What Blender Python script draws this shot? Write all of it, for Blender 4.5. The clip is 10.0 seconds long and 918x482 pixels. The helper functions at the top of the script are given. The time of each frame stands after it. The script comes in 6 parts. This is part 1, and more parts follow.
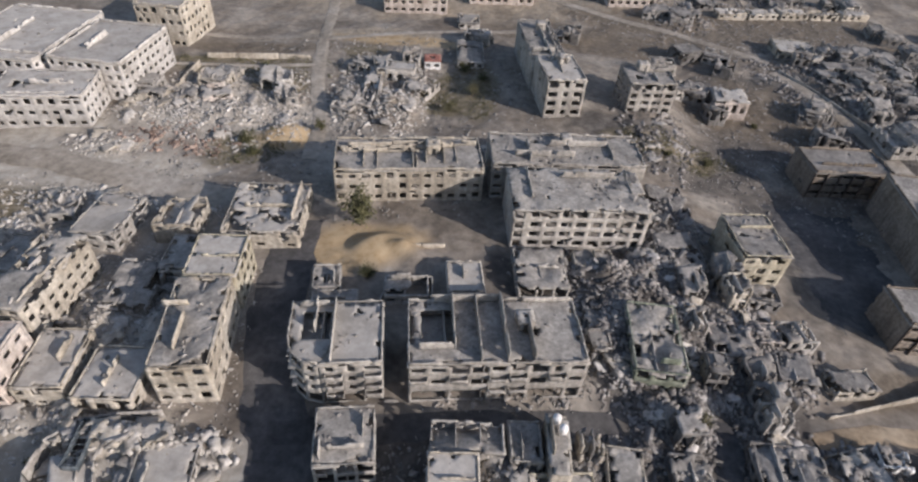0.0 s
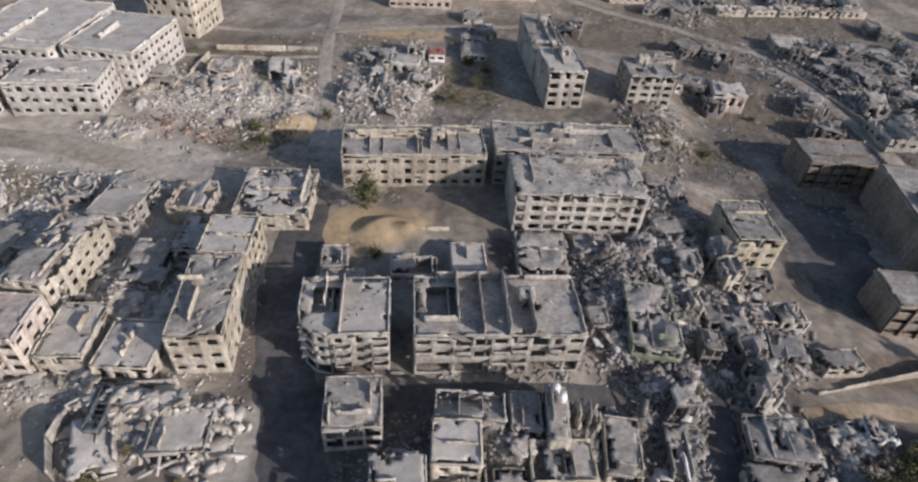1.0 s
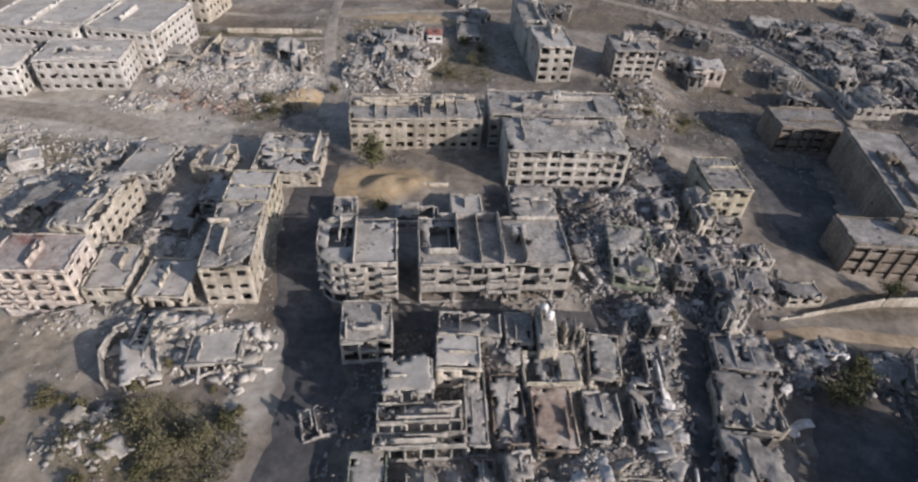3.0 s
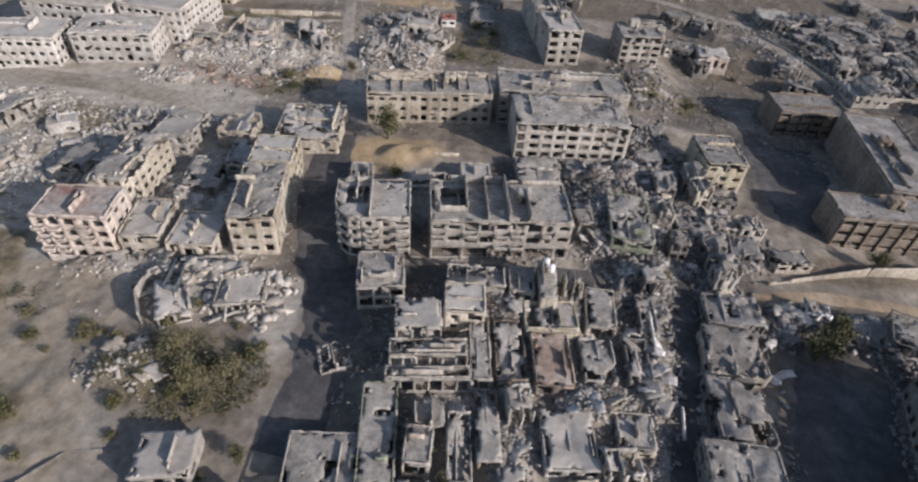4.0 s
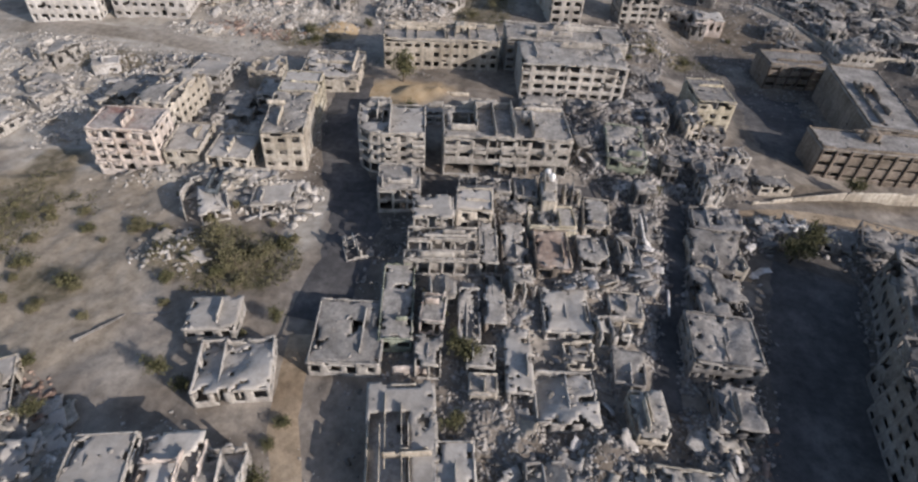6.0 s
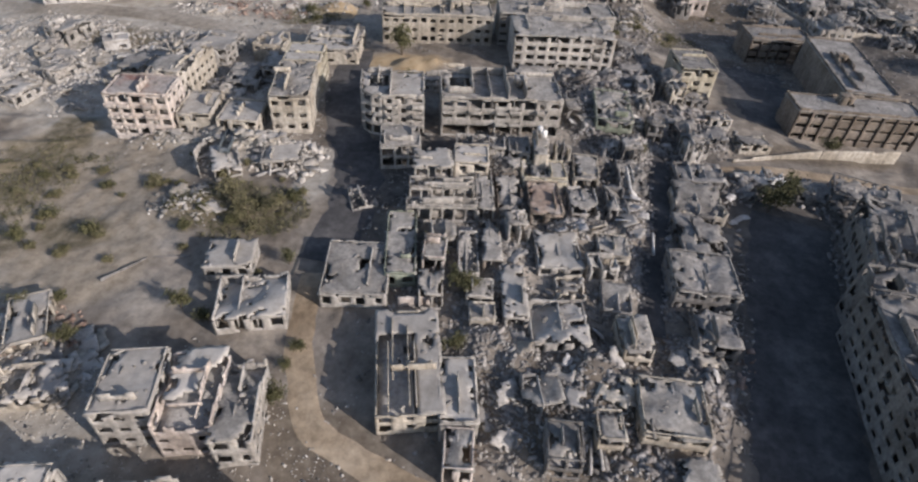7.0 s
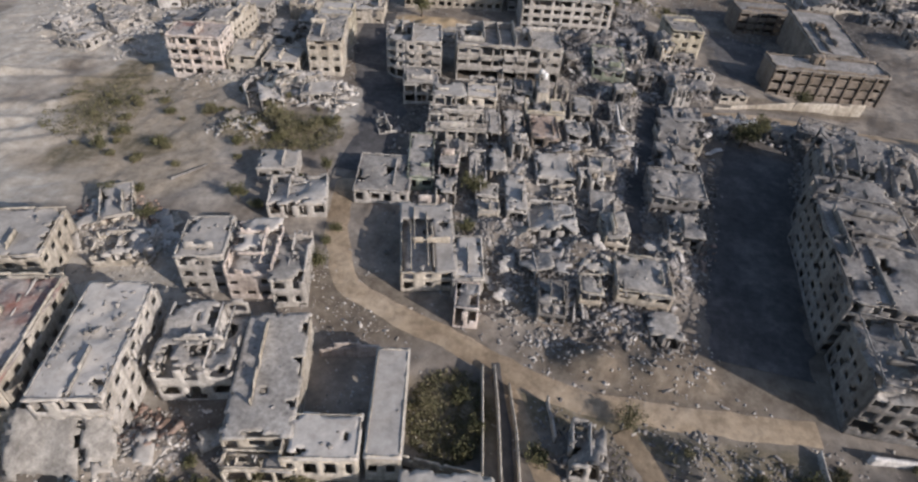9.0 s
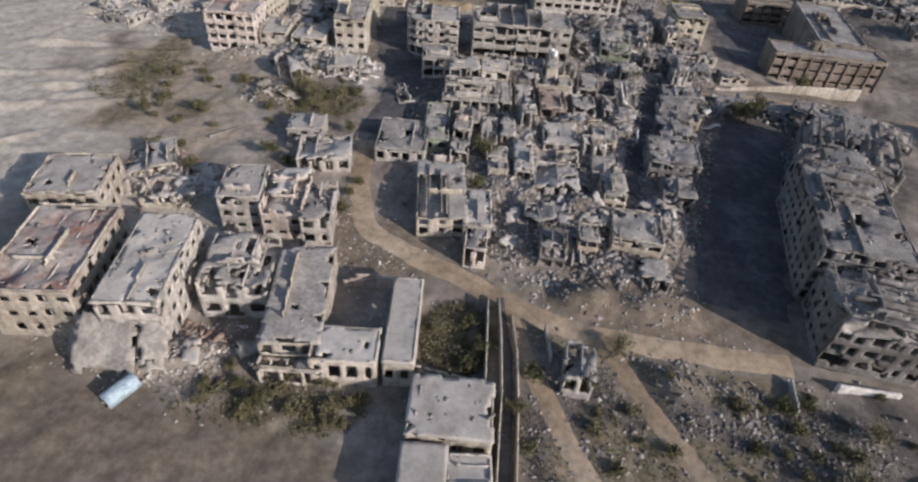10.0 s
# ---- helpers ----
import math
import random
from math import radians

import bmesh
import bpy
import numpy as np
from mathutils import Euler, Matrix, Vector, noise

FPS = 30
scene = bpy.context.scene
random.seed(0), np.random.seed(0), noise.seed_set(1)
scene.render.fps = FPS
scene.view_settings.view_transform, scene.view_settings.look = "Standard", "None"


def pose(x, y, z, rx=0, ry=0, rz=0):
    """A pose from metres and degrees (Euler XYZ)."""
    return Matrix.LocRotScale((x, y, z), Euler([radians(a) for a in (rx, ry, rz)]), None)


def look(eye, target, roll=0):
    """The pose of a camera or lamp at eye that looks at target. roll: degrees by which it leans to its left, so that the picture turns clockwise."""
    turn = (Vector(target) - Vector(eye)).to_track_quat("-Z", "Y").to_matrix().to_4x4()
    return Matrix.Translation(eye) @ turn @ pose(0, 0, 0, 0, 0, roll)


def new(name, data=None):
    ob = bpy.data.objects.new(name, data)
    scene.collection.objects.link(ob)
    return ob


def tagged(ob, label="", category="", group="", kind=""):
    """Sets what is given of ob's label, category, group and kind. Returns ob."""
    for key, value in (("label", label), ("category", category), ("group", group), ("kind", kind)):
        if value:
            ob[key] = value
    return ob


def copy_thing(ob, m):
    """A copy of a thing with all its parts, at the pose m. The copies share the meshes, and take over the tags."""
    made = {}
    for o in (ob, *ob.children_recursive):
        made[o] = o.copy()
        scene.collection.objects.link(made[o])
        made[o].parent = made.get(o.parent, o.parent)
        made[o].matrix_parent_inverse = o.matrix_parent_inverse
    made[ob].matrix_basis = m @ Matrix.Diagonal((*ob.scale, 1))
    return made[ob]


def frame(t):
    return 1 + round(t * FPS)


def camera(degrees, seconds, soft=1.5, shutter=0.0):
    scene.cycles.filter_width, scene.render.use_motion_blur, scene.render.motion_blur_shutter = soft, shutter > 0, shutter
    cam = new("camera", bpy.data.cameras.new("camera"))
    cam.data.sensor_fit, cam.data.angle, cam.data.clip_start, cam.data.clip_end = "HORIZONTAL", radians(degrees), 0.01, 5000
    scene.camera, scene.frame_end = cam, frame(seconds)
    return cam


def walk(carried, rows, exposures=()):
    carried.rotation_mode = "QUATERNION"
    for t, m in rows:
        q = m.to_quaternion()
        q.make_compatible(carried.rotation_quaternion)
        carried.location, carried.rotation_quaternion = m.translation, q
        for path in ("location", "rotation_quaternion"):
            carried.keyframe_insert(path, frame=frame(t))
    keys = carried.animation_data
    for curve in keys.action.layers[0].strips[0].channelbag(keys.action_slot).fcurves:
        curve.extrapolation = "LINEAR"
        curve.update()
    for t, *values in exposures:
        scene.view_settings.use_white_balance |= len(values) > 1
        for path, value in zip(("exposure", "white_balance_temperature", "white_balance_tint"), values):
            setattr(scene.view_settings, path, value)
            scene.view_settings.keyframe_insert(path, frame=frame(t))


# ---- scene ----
cam = camera(76.3, 10.0, soft=2.4)
PATH = [
    (0, (5.437, -57.226, 84.213), (5.446, -55.729, 82.887), 4.4),
    (0.5, (5.31, -59.406, 84.068), (5.317, -57.908, 82.742), 4.5),
    (1, (5.229, -62.416, 84.004), (5.234, -60.918, 82.679), 4.6),
    (1.5, (5.421, -65.452, 84.116), (5.422, -63.954, 82.791), 4.5),
    (2, (5.555, -69.398, 84.333), (5.564, -67.901, 83.006), 4.2),
    (2.5, (5.557, -73.12, 84.32), (5.579, -71.622, 82.995), 3.8),
    (3.8, (6.019, -87.384, 83.693), (6.009, -85.886, 82.368), 4.9),
    (4, (6.101, -89.152, 83.437), (6.087, -87.657, 82.109), 4.8),
    (4.5, (6.286, -93.742, 82.227), (6.266, -92.246, 80.9), 4.8),
    (5, (6.431, -99.346, 80.749), (6.408, -97.85, 79.421), 4.9),
    (5.5, (6.653, -104.316, 79.362), (6.623, -102.82, 78.035), 4.9),
    (6.8, (7.72, -120.418, 75.114), (7.685, -118.911, 73.801), 4.0),
    (7, (7.514, -122.566, 74.854), (7.493, -121.062, 73.536), 4.3),
    (7.5, (7.632, -128.283, 74.457), (7.589, -126.781, 73.137), 5.0),
    (8, (7.999, -135.396, 74.154), (7.954, -133.892, 72.836), 4.9),
    (8.5, (8.408, -141.584, 73.87), (8.361, -140.079, 72.554), 4.9),
    (9, (8.996, -149.051, 73.605), (8.947, -147.546, 72.289), 4.8),
    (9.5, (9.392, -155.48, 73.258), (9.33, -153.974, 71.943), 4.9),
    (10, (10.937, -163.192, 73.073), (10.842, -161.686, 71.76), 5.0),
]
walk(cam, [(t, look(eye, target, roll)) for t, eye, target, roll in PATH], exposures=((0, 0.0, 6600, 16), (10, 0.0, 6600, 16)))

# ---- daylight: low sun from the east-south-east, clear hazy sky ----
SUN_ELEV, SUN_AZ = 23.2, -30.0
sun_way = Vector((math.cos(radians(SUN_ELEV)) * math.cos(radians(SUN_AZ)), math.cos(radians(SUN_ELEV)) * math.sin(radians(SUN_AZ)), math.sin(radians(SUN_ELEV))))
sun = new("sun", bpy.data.lights.new("sun", "SUN"))
sun.data.energy, sun.data.angle, sun.data.color = 5.0, radians(0.6), (1.0, 0.958, 0.905)
sun.matrix_world = look(Vector((60, -60, 120)), Vector((60, -60, 120)) - sun_way)
world = bpy.data.worlds.new("sky")
scene.world = world
world.use_nodes = True
sky = world.node_tree.nodes.new("ShaderNodeTexSky")
sky.sky_type, sky.sun_disc = "NISHITA", False
sky.sun_elevation, sky.sun_rotation = radians(SUN_ELEV), radians(90 - SUN_AZ)
sky.dust_density = 1.0
world.node_tree.links.new(sky.outputs[0], world.node_tree.nodes["Background"].inputs[0])
world.node_tree.nodes["Background"].inputs[1].default_value = 0.15

# ---- materials ----


def material(name, colours, big=0.12, fine=1.6, rough=0.92, bump=0.35, spread=0.16, streaks=0.0, islands=False, grit=(0.62, 1.3)):
    """A weathered mineral surface: three tones mixed at two scales, grain, relief and a tone of its own for each piece."""
    m = bpy.data.materials.new(name)
    m.use_nodes = True
    nt = m.node_tree
    n, link = nt.nodes, nt.links.new
    bsdf = n["Principled BSDF"]
    bsdf.inputs["Roughness"].default_value = rough
    bsdf.inputs["Specular IOR Level"].default_value = 0.25
    geo = n.new("ShaderNodeNewGeometry")
    tex = n.new("ShaderNodeTexNoise")
    tex.inputs["Scale"].default_value, tex.inputs["Detail"].default_value, tex.inputs["Roughness"].default_value = big, 8, 0.65
    link(geo.outputs["Position"], tex.inputs["Vector"])
    ramp = n.new("ShaderNodeValToRGB")
    ramp.color_ramp.elements[0].position, ramp.color_ramp.elements[1].position = 0.36, 0.64
    ramp.color_ramp.elements[0].color = (*colours[0], 1)
    ramp.color_ramp.elements[1].color = (*colours[2], 1)
    mid = ramp.color_ramp.elements.new(0.5)
    mid.color = (*colours[1], 1)
    link(tex.outputs["Fac"], ramp.inputs[0])
    grain = n.new("ShaderNodeTexNoise")
    grain.inputs["Scale"].default_value, grain.inputs["Detail"].default_value, grain.inputs["Roughness"].default_value = fine, 6, 0.7
    link(geo.outputs["Position"], grain.inputs["Vector"])
    tone = n.new("ShaderNodeMapRange")
    tone.inputs[1].default_value, tone.inputs[2].default_value, tone.inputs[3].default_value, tone.inputs[4].default_value = 0.3, 0.7, *grit
    link(grain.outputs["Fac"], tone.inputs[0])
    chance = n.new("ShaderNodeObjectInfo").outputs["Random"] if not islands else geo.outputs["Random Per Island"]
    own = n.new("ShaderNodeMapRange")
    own.inputs[3].default_value, own.inputs[4].default_value = 1 - spread, 1 + spread
    link(chance, own.inputs[0])
    times = n.new("ShaderNodeMath")
    times.operation = "MULTIPLY"
    link(tone.outputs[0], times.inputs[0])
    link(own.outputs[0], times.inputs[1])
    value = times.outputs[0]
    if streaks:
        run = n.new("ShaderNodeMapping")
        run.inputs["Scale"].default_value = (1.1, 1.1, 0.09)
        link(geo.outputs["Position"], run.inputs[0])
        drip = n.new("ShaderNodeTexNoise")
        drip.inputs["Scale"].default_value, drip.inputs["Detail"].default_value = 1.0, 5
        link(run.outputs[0], drip.inputs["Vector"])
        fade = n.new("ShaderNodeMapRange")
        fade.inputs[1].default_value, fade.inputs[2].default_value, fade.inputs[3].default_value, fade.inputs[4].default_value = 0.42, 0.7, 1.0, 1.0 - streaks
        link(drip.outputs["Fac"], fade.inputs[0])
        both = n.new("ShaderNodeMath")
        both.operation = "MULTIPLY"
        link(value, both.inputs[0])
        link(fade.outputs[0], both.inputs[1])
        value = both.outputs[0]
    mix = n.new("ShaderNodeMix")
    mix.data_type, mix.blend_type = "RGBA", "MULTIPLY"
    mix.inputs[0].default_value = 1.0
    link(ramp.outputs[0], mix.inputs[6])
    link(value, mix.inputs[7])
    link(mix.outputs[2], bsdf.inputs["Base Color"])
    if bump:
        b = n.new("ShaderNodeBump")
        b.inputs["Strength"].default_value, b.inputs["Distance"].default_value = bump, 0.15
        link(grain.outputs["Fac"], b.inputs["Height"])
        link(b.outputs[0], bsdf.inputs["Normal"])
    return m


GREY = material("grey_concrete", ((0.257, 0.237, 0.212), (0.366, 0.342, 0.309), (0.437, 0.412, 0.375)), 0.14, 1.4, streaks=0.3)
BEIGE = material("beige_render", ((0.300, 0.262, 0.209), (0.417, 0.374, 0.310), (0.492, 0.449, 0.385)), 0.12, 1.3, streaks=0.35)
YELLOW = material("yellowish_render", ((0.307, 0.270, 0.196), (0.435, 0.392, 0.302), (0.498, 0.456, 0.366)), 0.12, 1.3, streaks=0.3)
PINK = material("pinkish_render", ((0.357, 0.299, 0.257), (0.483, 0.420, 0.373), (0.546, 0.488, 0.441)), 0.12, 1.3, streaks=0.3)
GREEN = material("greenish_render", ((0.17, 0.19, 0.14), (0.25, 0.27, 0.21), (0.32, 0.32, 0.27)), 0.14, 1.3, streaks=0.3)
BROWN = material("brown_render", ((0.145, 0.119, 0.093), (0.212, 0.178, 0.145), (0.264, 0.225, 0.187)), 0.12, 1.3, streaks=0.3)
# dimmer copy of the grey concrete: the eastern light fall-off put into colour
DIM_GREY = material("dimmed_grey_concrete", ((0.126, 0.117, 0.108), (0.194, 0.183, 0.171), (0.261, 0.249, 0.234)), 0.14, 1.4, streaks=0.3)
DARK_TRIM = material("dark_brown_trim", ((0.05, 0.04, 0.033), (0.075, 0.06, 0.05), (0.10, 0.085, 0.07)), 0.3, 2.0)
RED_ROOF = material("faded_red_roofing", ((0.22, 0.085, 0.065), (0.30, 0.13, 0.10), (0.36, 0.19, 0.155)), 0.5, 2.0)
LIME = material("pale_limewash", ((0.38, 0.355, 0.325), (0.50, 0.475, 0.445), (0.57, 0.545, 0.515)), 0.12, 1.3, streaks=0.3)
SCREED = material("dusty_roof_screed", ((0.190, 0.176, 0.158), (0.275, 0.257, 0.231), (0.342, 0.319, 0.287)), 0.3, 1.4, bump=0.55)
# dimmer copy of dusty_roof_screed, darkened for the weaker light in the east
DIM_SCREED = material("dimmed_roof_screed", ((0.15, 0.14, 0.127), (0.235, 0.219, 0.20), (0.31, 0.29, 0.264)), 0.3, 1.4, bump=0.6)
PALE_SCREED = material("pale_roof_screed", ((0.285, 0.263, 0.233), (0.37, 0.345, 0.31), (0.42, 0.394, 0.358)), 0.22, 1.1, bump=0.3, grit=(0.82, 1.12))
RED_SCREED = material("reddish_roof_screed", ((0.21, 0.15, 0.115), (0.28, 0.215, 0.172), (0.34, 0.29, 0.245)), 0.2, 1.1, bump=0.4)
INNER = material("bare_inner_concrete", ((0.28, 0.26, 0.235), (0.37, 0.345, 0.315), (0.44, 0.415, 0.38)), 0.2, 1.5)
WHITE = material("white_paint", ((0.55, 0.54, 0.52), (0.68, 0.67, 0.65), (0.74, 0.73, 0.71)), 0.5, 3.0, bump=0.15)
BLUE = material("faded_blue_metal", ((0.20, 0.27, 0.32), (0.30, 0.38, 0.43), (0.40, 0.46, 0.50)), 0.8, 3.0, rough=0.6, bump=0.15)
STEEL = material("dull_blue_steel", ((0.05, 0.062, 0.072), (0.09, 0.108, 0.122), (0.15, 0.165, 0.175)), 0.6, 3.0, rough=0.55, bump=0.15)
RUBBLE = material("mixed_rubble", ((0.18, 0.165, 0.15), (0.33, 0.31, 0.285), (0.47, 0.445, 0.415)), 0.25, 1.2, bump=0.5, spread=0.34, islands=True)
PALE_RUBBLE = material("pale_dusty_rubble", ((0.275, 0.251, 0.220), (0.396, 0.369, 0.330), (0.506, 0.475, 0.435)), 0.25, 1.2, bump=0.5, spread=0.35, islands=True)
# mixed rubble darkened to carry the same fall-off of light eastwards
DIM_RUBBLE = material("dark_mixed_rubble", ((0.108, 0.097, 0.088), (0.194, 0.180, 0.167), (0.333, 0.315, 0.297)), 0.25, 1.2, bump=0.5, spread=0.34, islands=True)
RUST_RUBBLE = material("reddish_rubble", ((0.16, 0.11, 0.085), (0.27, 0.19, 0.15), (0.36, 0.28, 0.23)), 0.25, 1.2, bump=0.5, spread=0.45, islands=True)
DUST = material("grey_dusty_ground", ((0.135, 0.113, 0.091), (0.205, 0.177, 0.146), (0.285, 0.253, 0.213)), 0.055, 0.5, bump=0.7)
EARTH = material("tan_earth", ((0.20, 0.15, 0.10), (0.285, 0.222, 0.153), (0.34, 0.275, 0.20)), 0.07, 0.6, bump=0.6)
PALE_EARTH = material("pale_beaten_dust", ((0.25, 0.215, 0.172), (0.33, 0.29, 0.24), (0.40, 0.36, 0.308)), 0.07, 0.6, bump=0.6)
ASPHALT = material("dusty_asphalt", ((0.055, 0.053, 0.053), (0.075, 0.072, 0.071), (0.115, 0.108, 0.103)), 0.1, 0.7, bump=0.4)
DEBRIS = material("roof_debris", ((0.176, 0.164, 0.147), (0.251, 0.234, 0.213), (0.339, 0.317, 0.289)), 0.25, 1.2, bump=0.5, spread=0.35, islands=True)
STAINED_SCREED = material("red_stained_roof_screed", ((0.25, 0.11, 0.085), (0.36, 0.31, 0.275), (0.43, 0.40, 0.365)), 0.12, 1.1, bump=0.4)
BARK = material("bark", ((0.08, 0.06, 0.045), (0.12, 0.095, 0.07), (0.16, 0.13, 0.10)), 1.0, 8.0)
LEAF = material("dull_olive_leaves", ((0.052, 0.054, 0.026), (0.088, 0.086, 0.042), (0.135, 0.125, 0.064)), 0.8, 4.0, bump=0, spread=0.45, islands=True)
DRY = material("dry_brown_twigs", ((0.085, 0.08, 0.042), (0.135, 0.124, 0.068), (0.19, 0.17, 0.105)), 0.8, 4.0, bump=0, spread=0.4, islands=True)

# ---- noise and meshes ----


def lattice(ix, iy, seed):
    h = (ix.astype(np.int64) * 374761393 + iy.astype(np.int64) * 668265263 + seed * 1442695041) & 0xFFFFFFFF
    h = ((h ^ (h >> 13)) * 1274126177) & 0xFFFFFFFF
    return ((h ^ (h >> 16)) & 0xFFFF) / 65535.0


def value_noise(x, y, seed):
    x, y = np.asarray(x, float), np.asarray(y, float)
    ix, iy = np.floor(x), np.floor(y)
    fx, fy = x - ix, y - iy
    fx, fy = fx * fx * (3 - 2 * fx), fy * fy * (3 - 2 * fy)
    a, b = lattice(ix, iy, seed), lattice(ix + 1, iy, seed)
    c, d = lattice(ix, iy + 1, seed), lattice(ix + 1, iy + 1, seed)
    return (a * (1 - fx) + b * fx) * (1 - fy) + (c * (1 - fx) + d * fx) * fy


def fbm(x, y, seed, octaves=3):
    x, y = np.asarray(x, float), np.asarray(y, float)
    total, weight, amp = 0.0, 0.0, 1.0
    for k in range(octaves):
        total = total + amp * value_noise(x * 2 ** k, y * 2 ** k, seed + 17 * k)
        weight, amp = weight + amp, amp * 0.5
    return total / weight


def mesh_object(name, verts, faces, mat, parent=None, label=""):
    me = bpy.data.meshes.new(name)
    verts, faces = np.asarray(verts, np.float32), np.asarray(faces, np.int32)
    k = faces.shape[1]
    me.vertices.add(len(verts))
    me.vertices.foreach_set("co", verts.ravel())
    me.loops.add(faces.size)
    me.loops.foreach_set("vertex_index", faces.ravel())
    me.polygons.add(len(faces))
    me.polygons.foreach_set("loop_start", np.arange(0, faces.size, k, dtype=np.int32))
    me.update(calc_edges=True)
    me.materials.append(mat)
    ob = new(name, me)
    if parent is not None:
        ob.parent = parent
    if label:
        ob["label"] = label
    return ob


def joined(pieces):
    verts, faces, start = [], [], 0
    for v, f in pieces:
        if len(f):
            verts.append(v)
            faces.append(f + start)
            start += len(v)
    return (np.concatenate(verts), np.concatenate(faces)) if verts else (np.zeros((0, 3)), np.zeros((0, 4), int))


def main_piece(mask):
    """The largest connected piece of the mask: what hangs on nothing has fallen down."""
    tag, best, best_size = np.zeros(mask.shape, int), 0, 0
    n = 0
    for i, j in zip(*np.nonzero(mask)):
        if tag[i, j]:
            continue
        n += 1
        tag[i, j], todo, size = n, [(i, j)], 0
        while todo:
            a, b = todo.pop()
            size += 1
            for c, d in ((a + 1, b), (a - 1, b), (a, b + 1), (a, b - 1)):
                if 0 <= c < mask.shape[0] and 0 <= d < mask.shape[1] and mask[c, d] and not tag[c, d]:
                    tag[c, d] = n
                    todo.append((c, d))
        if size > best_size:
            best, best_size = n, size
    return tag == best if best else mask


def sheet(mask, origin, along, up, thick, cu, cv, jitter=0.0, bow=None, seed=0):
    """A slab of cells, of which those in mask are solid: front, back and the edges of every hole. mask[i, j]: i along, j up."""
    mask = main_piece(mask)
    nu, nv = mask.shape
    origin, along, up = (np.asarray(v, float) for v in (origin, along, up))
    out = np.cross(along, up)
    rng = np.random.RandomState(seed + 11)
    gu, gv = np.meshgrid(np.arange(nu + 1) * cu, np.arange(nv + 1) * cv, indexing="ij")
    if jitter:
        ju, jv = (rng.rand(2, nu + 1, nv + 1) - 0.5) * 2 * jitter
        ju[[0, -1], :] = 0
        jv[:, 0] = 0
        gu, gv = gu + ju * cu, gv + jv * cv
    front = origin + gu[..., None] * along + gv[..., None] * up
    if bow is not None:
        front = front + bow[..., None] * out
    back = front - out * thick
    verts = np.concatenate((front.reshape(-1, 3), back.reshape(-1, 3)))
    m = (nu + 1) * (nv + 1)
    idx = np.arange(m).reshape(nu + 1, nv + 1)
    i, j = np.nonzero(mask)
    a, b, c, d = idx[i, j], idx[i + 1, j], idx[i + 1, j + 1], idx[i, j + 1]
    faces = [np.stack((a, b, c, d), 1), np.stack((d + m, c + m, b + m, a + m), 1)]
    pad = np.pad(mask, 1)
    for di, dj, p, q in ((0, -1, a, b), (1, 0, b, c), (0, 1, c, d), (-1, 0, d, a)):
        edge = ~pad[i + 1 + di, j + 1 + dj]
        faces.append(np.stack((q[edge], p[edge], p[edge] + m, q[edge] + m), 1))
    faces = np.concatenate(faces)
    used, inverse = np.unique(faces, return_inverse=True)
    return verts[used], inverse.reshape(faces.shape)


# ---- the lie of the land ----
# the district stands on a low rise that falls away to the fields: x, y, height
RISE = ((-76, -10, -0.6), (-38, -9, 3.2), (-24, -16, 1.8), (-12, -6, 4.6), (10, -7, 5.4), (26, -7, 4.6), (2, -36, 3.4), (22, -36, 3.0), (45, -20, 1.4), (63, -4, 0.0),
        (-15, -58, 1.5), (15, -60, 1.2), (48, -50, 0.4), (0, -82, 0.0), (36, -78, 0.0), (-40, -80, 0.0), (8, -98, -1.6), (-40, -115, -1.2), (40, -118, -2.4),
        (-22, 40, 4.7), (12, 36, 4.6), (40, 28, 4.2), (62, 24, 2.6), (94, 34, -2.2), (96, 74, -3.2), (-55, 18, 2.4), (32, 90, 4.0), (-88, 74, 3.0), (-38, 74, 1.6), (-20, 104, 2.4), (125, 125, 0.8))


def land(x, y):
    x, y = np.asarray(x, float), np.asarray(y, float)
    total, weight = np.zeros(np.shape(x)), np.full(np.shape(x), 0.02)
    for px, py, pz in RISE:
        w = np.exp(-((x - px) ** 2 + (y - py) ** 2) / 512.0)
        total, weight = total + w * pz, weight + w
    return total / weight


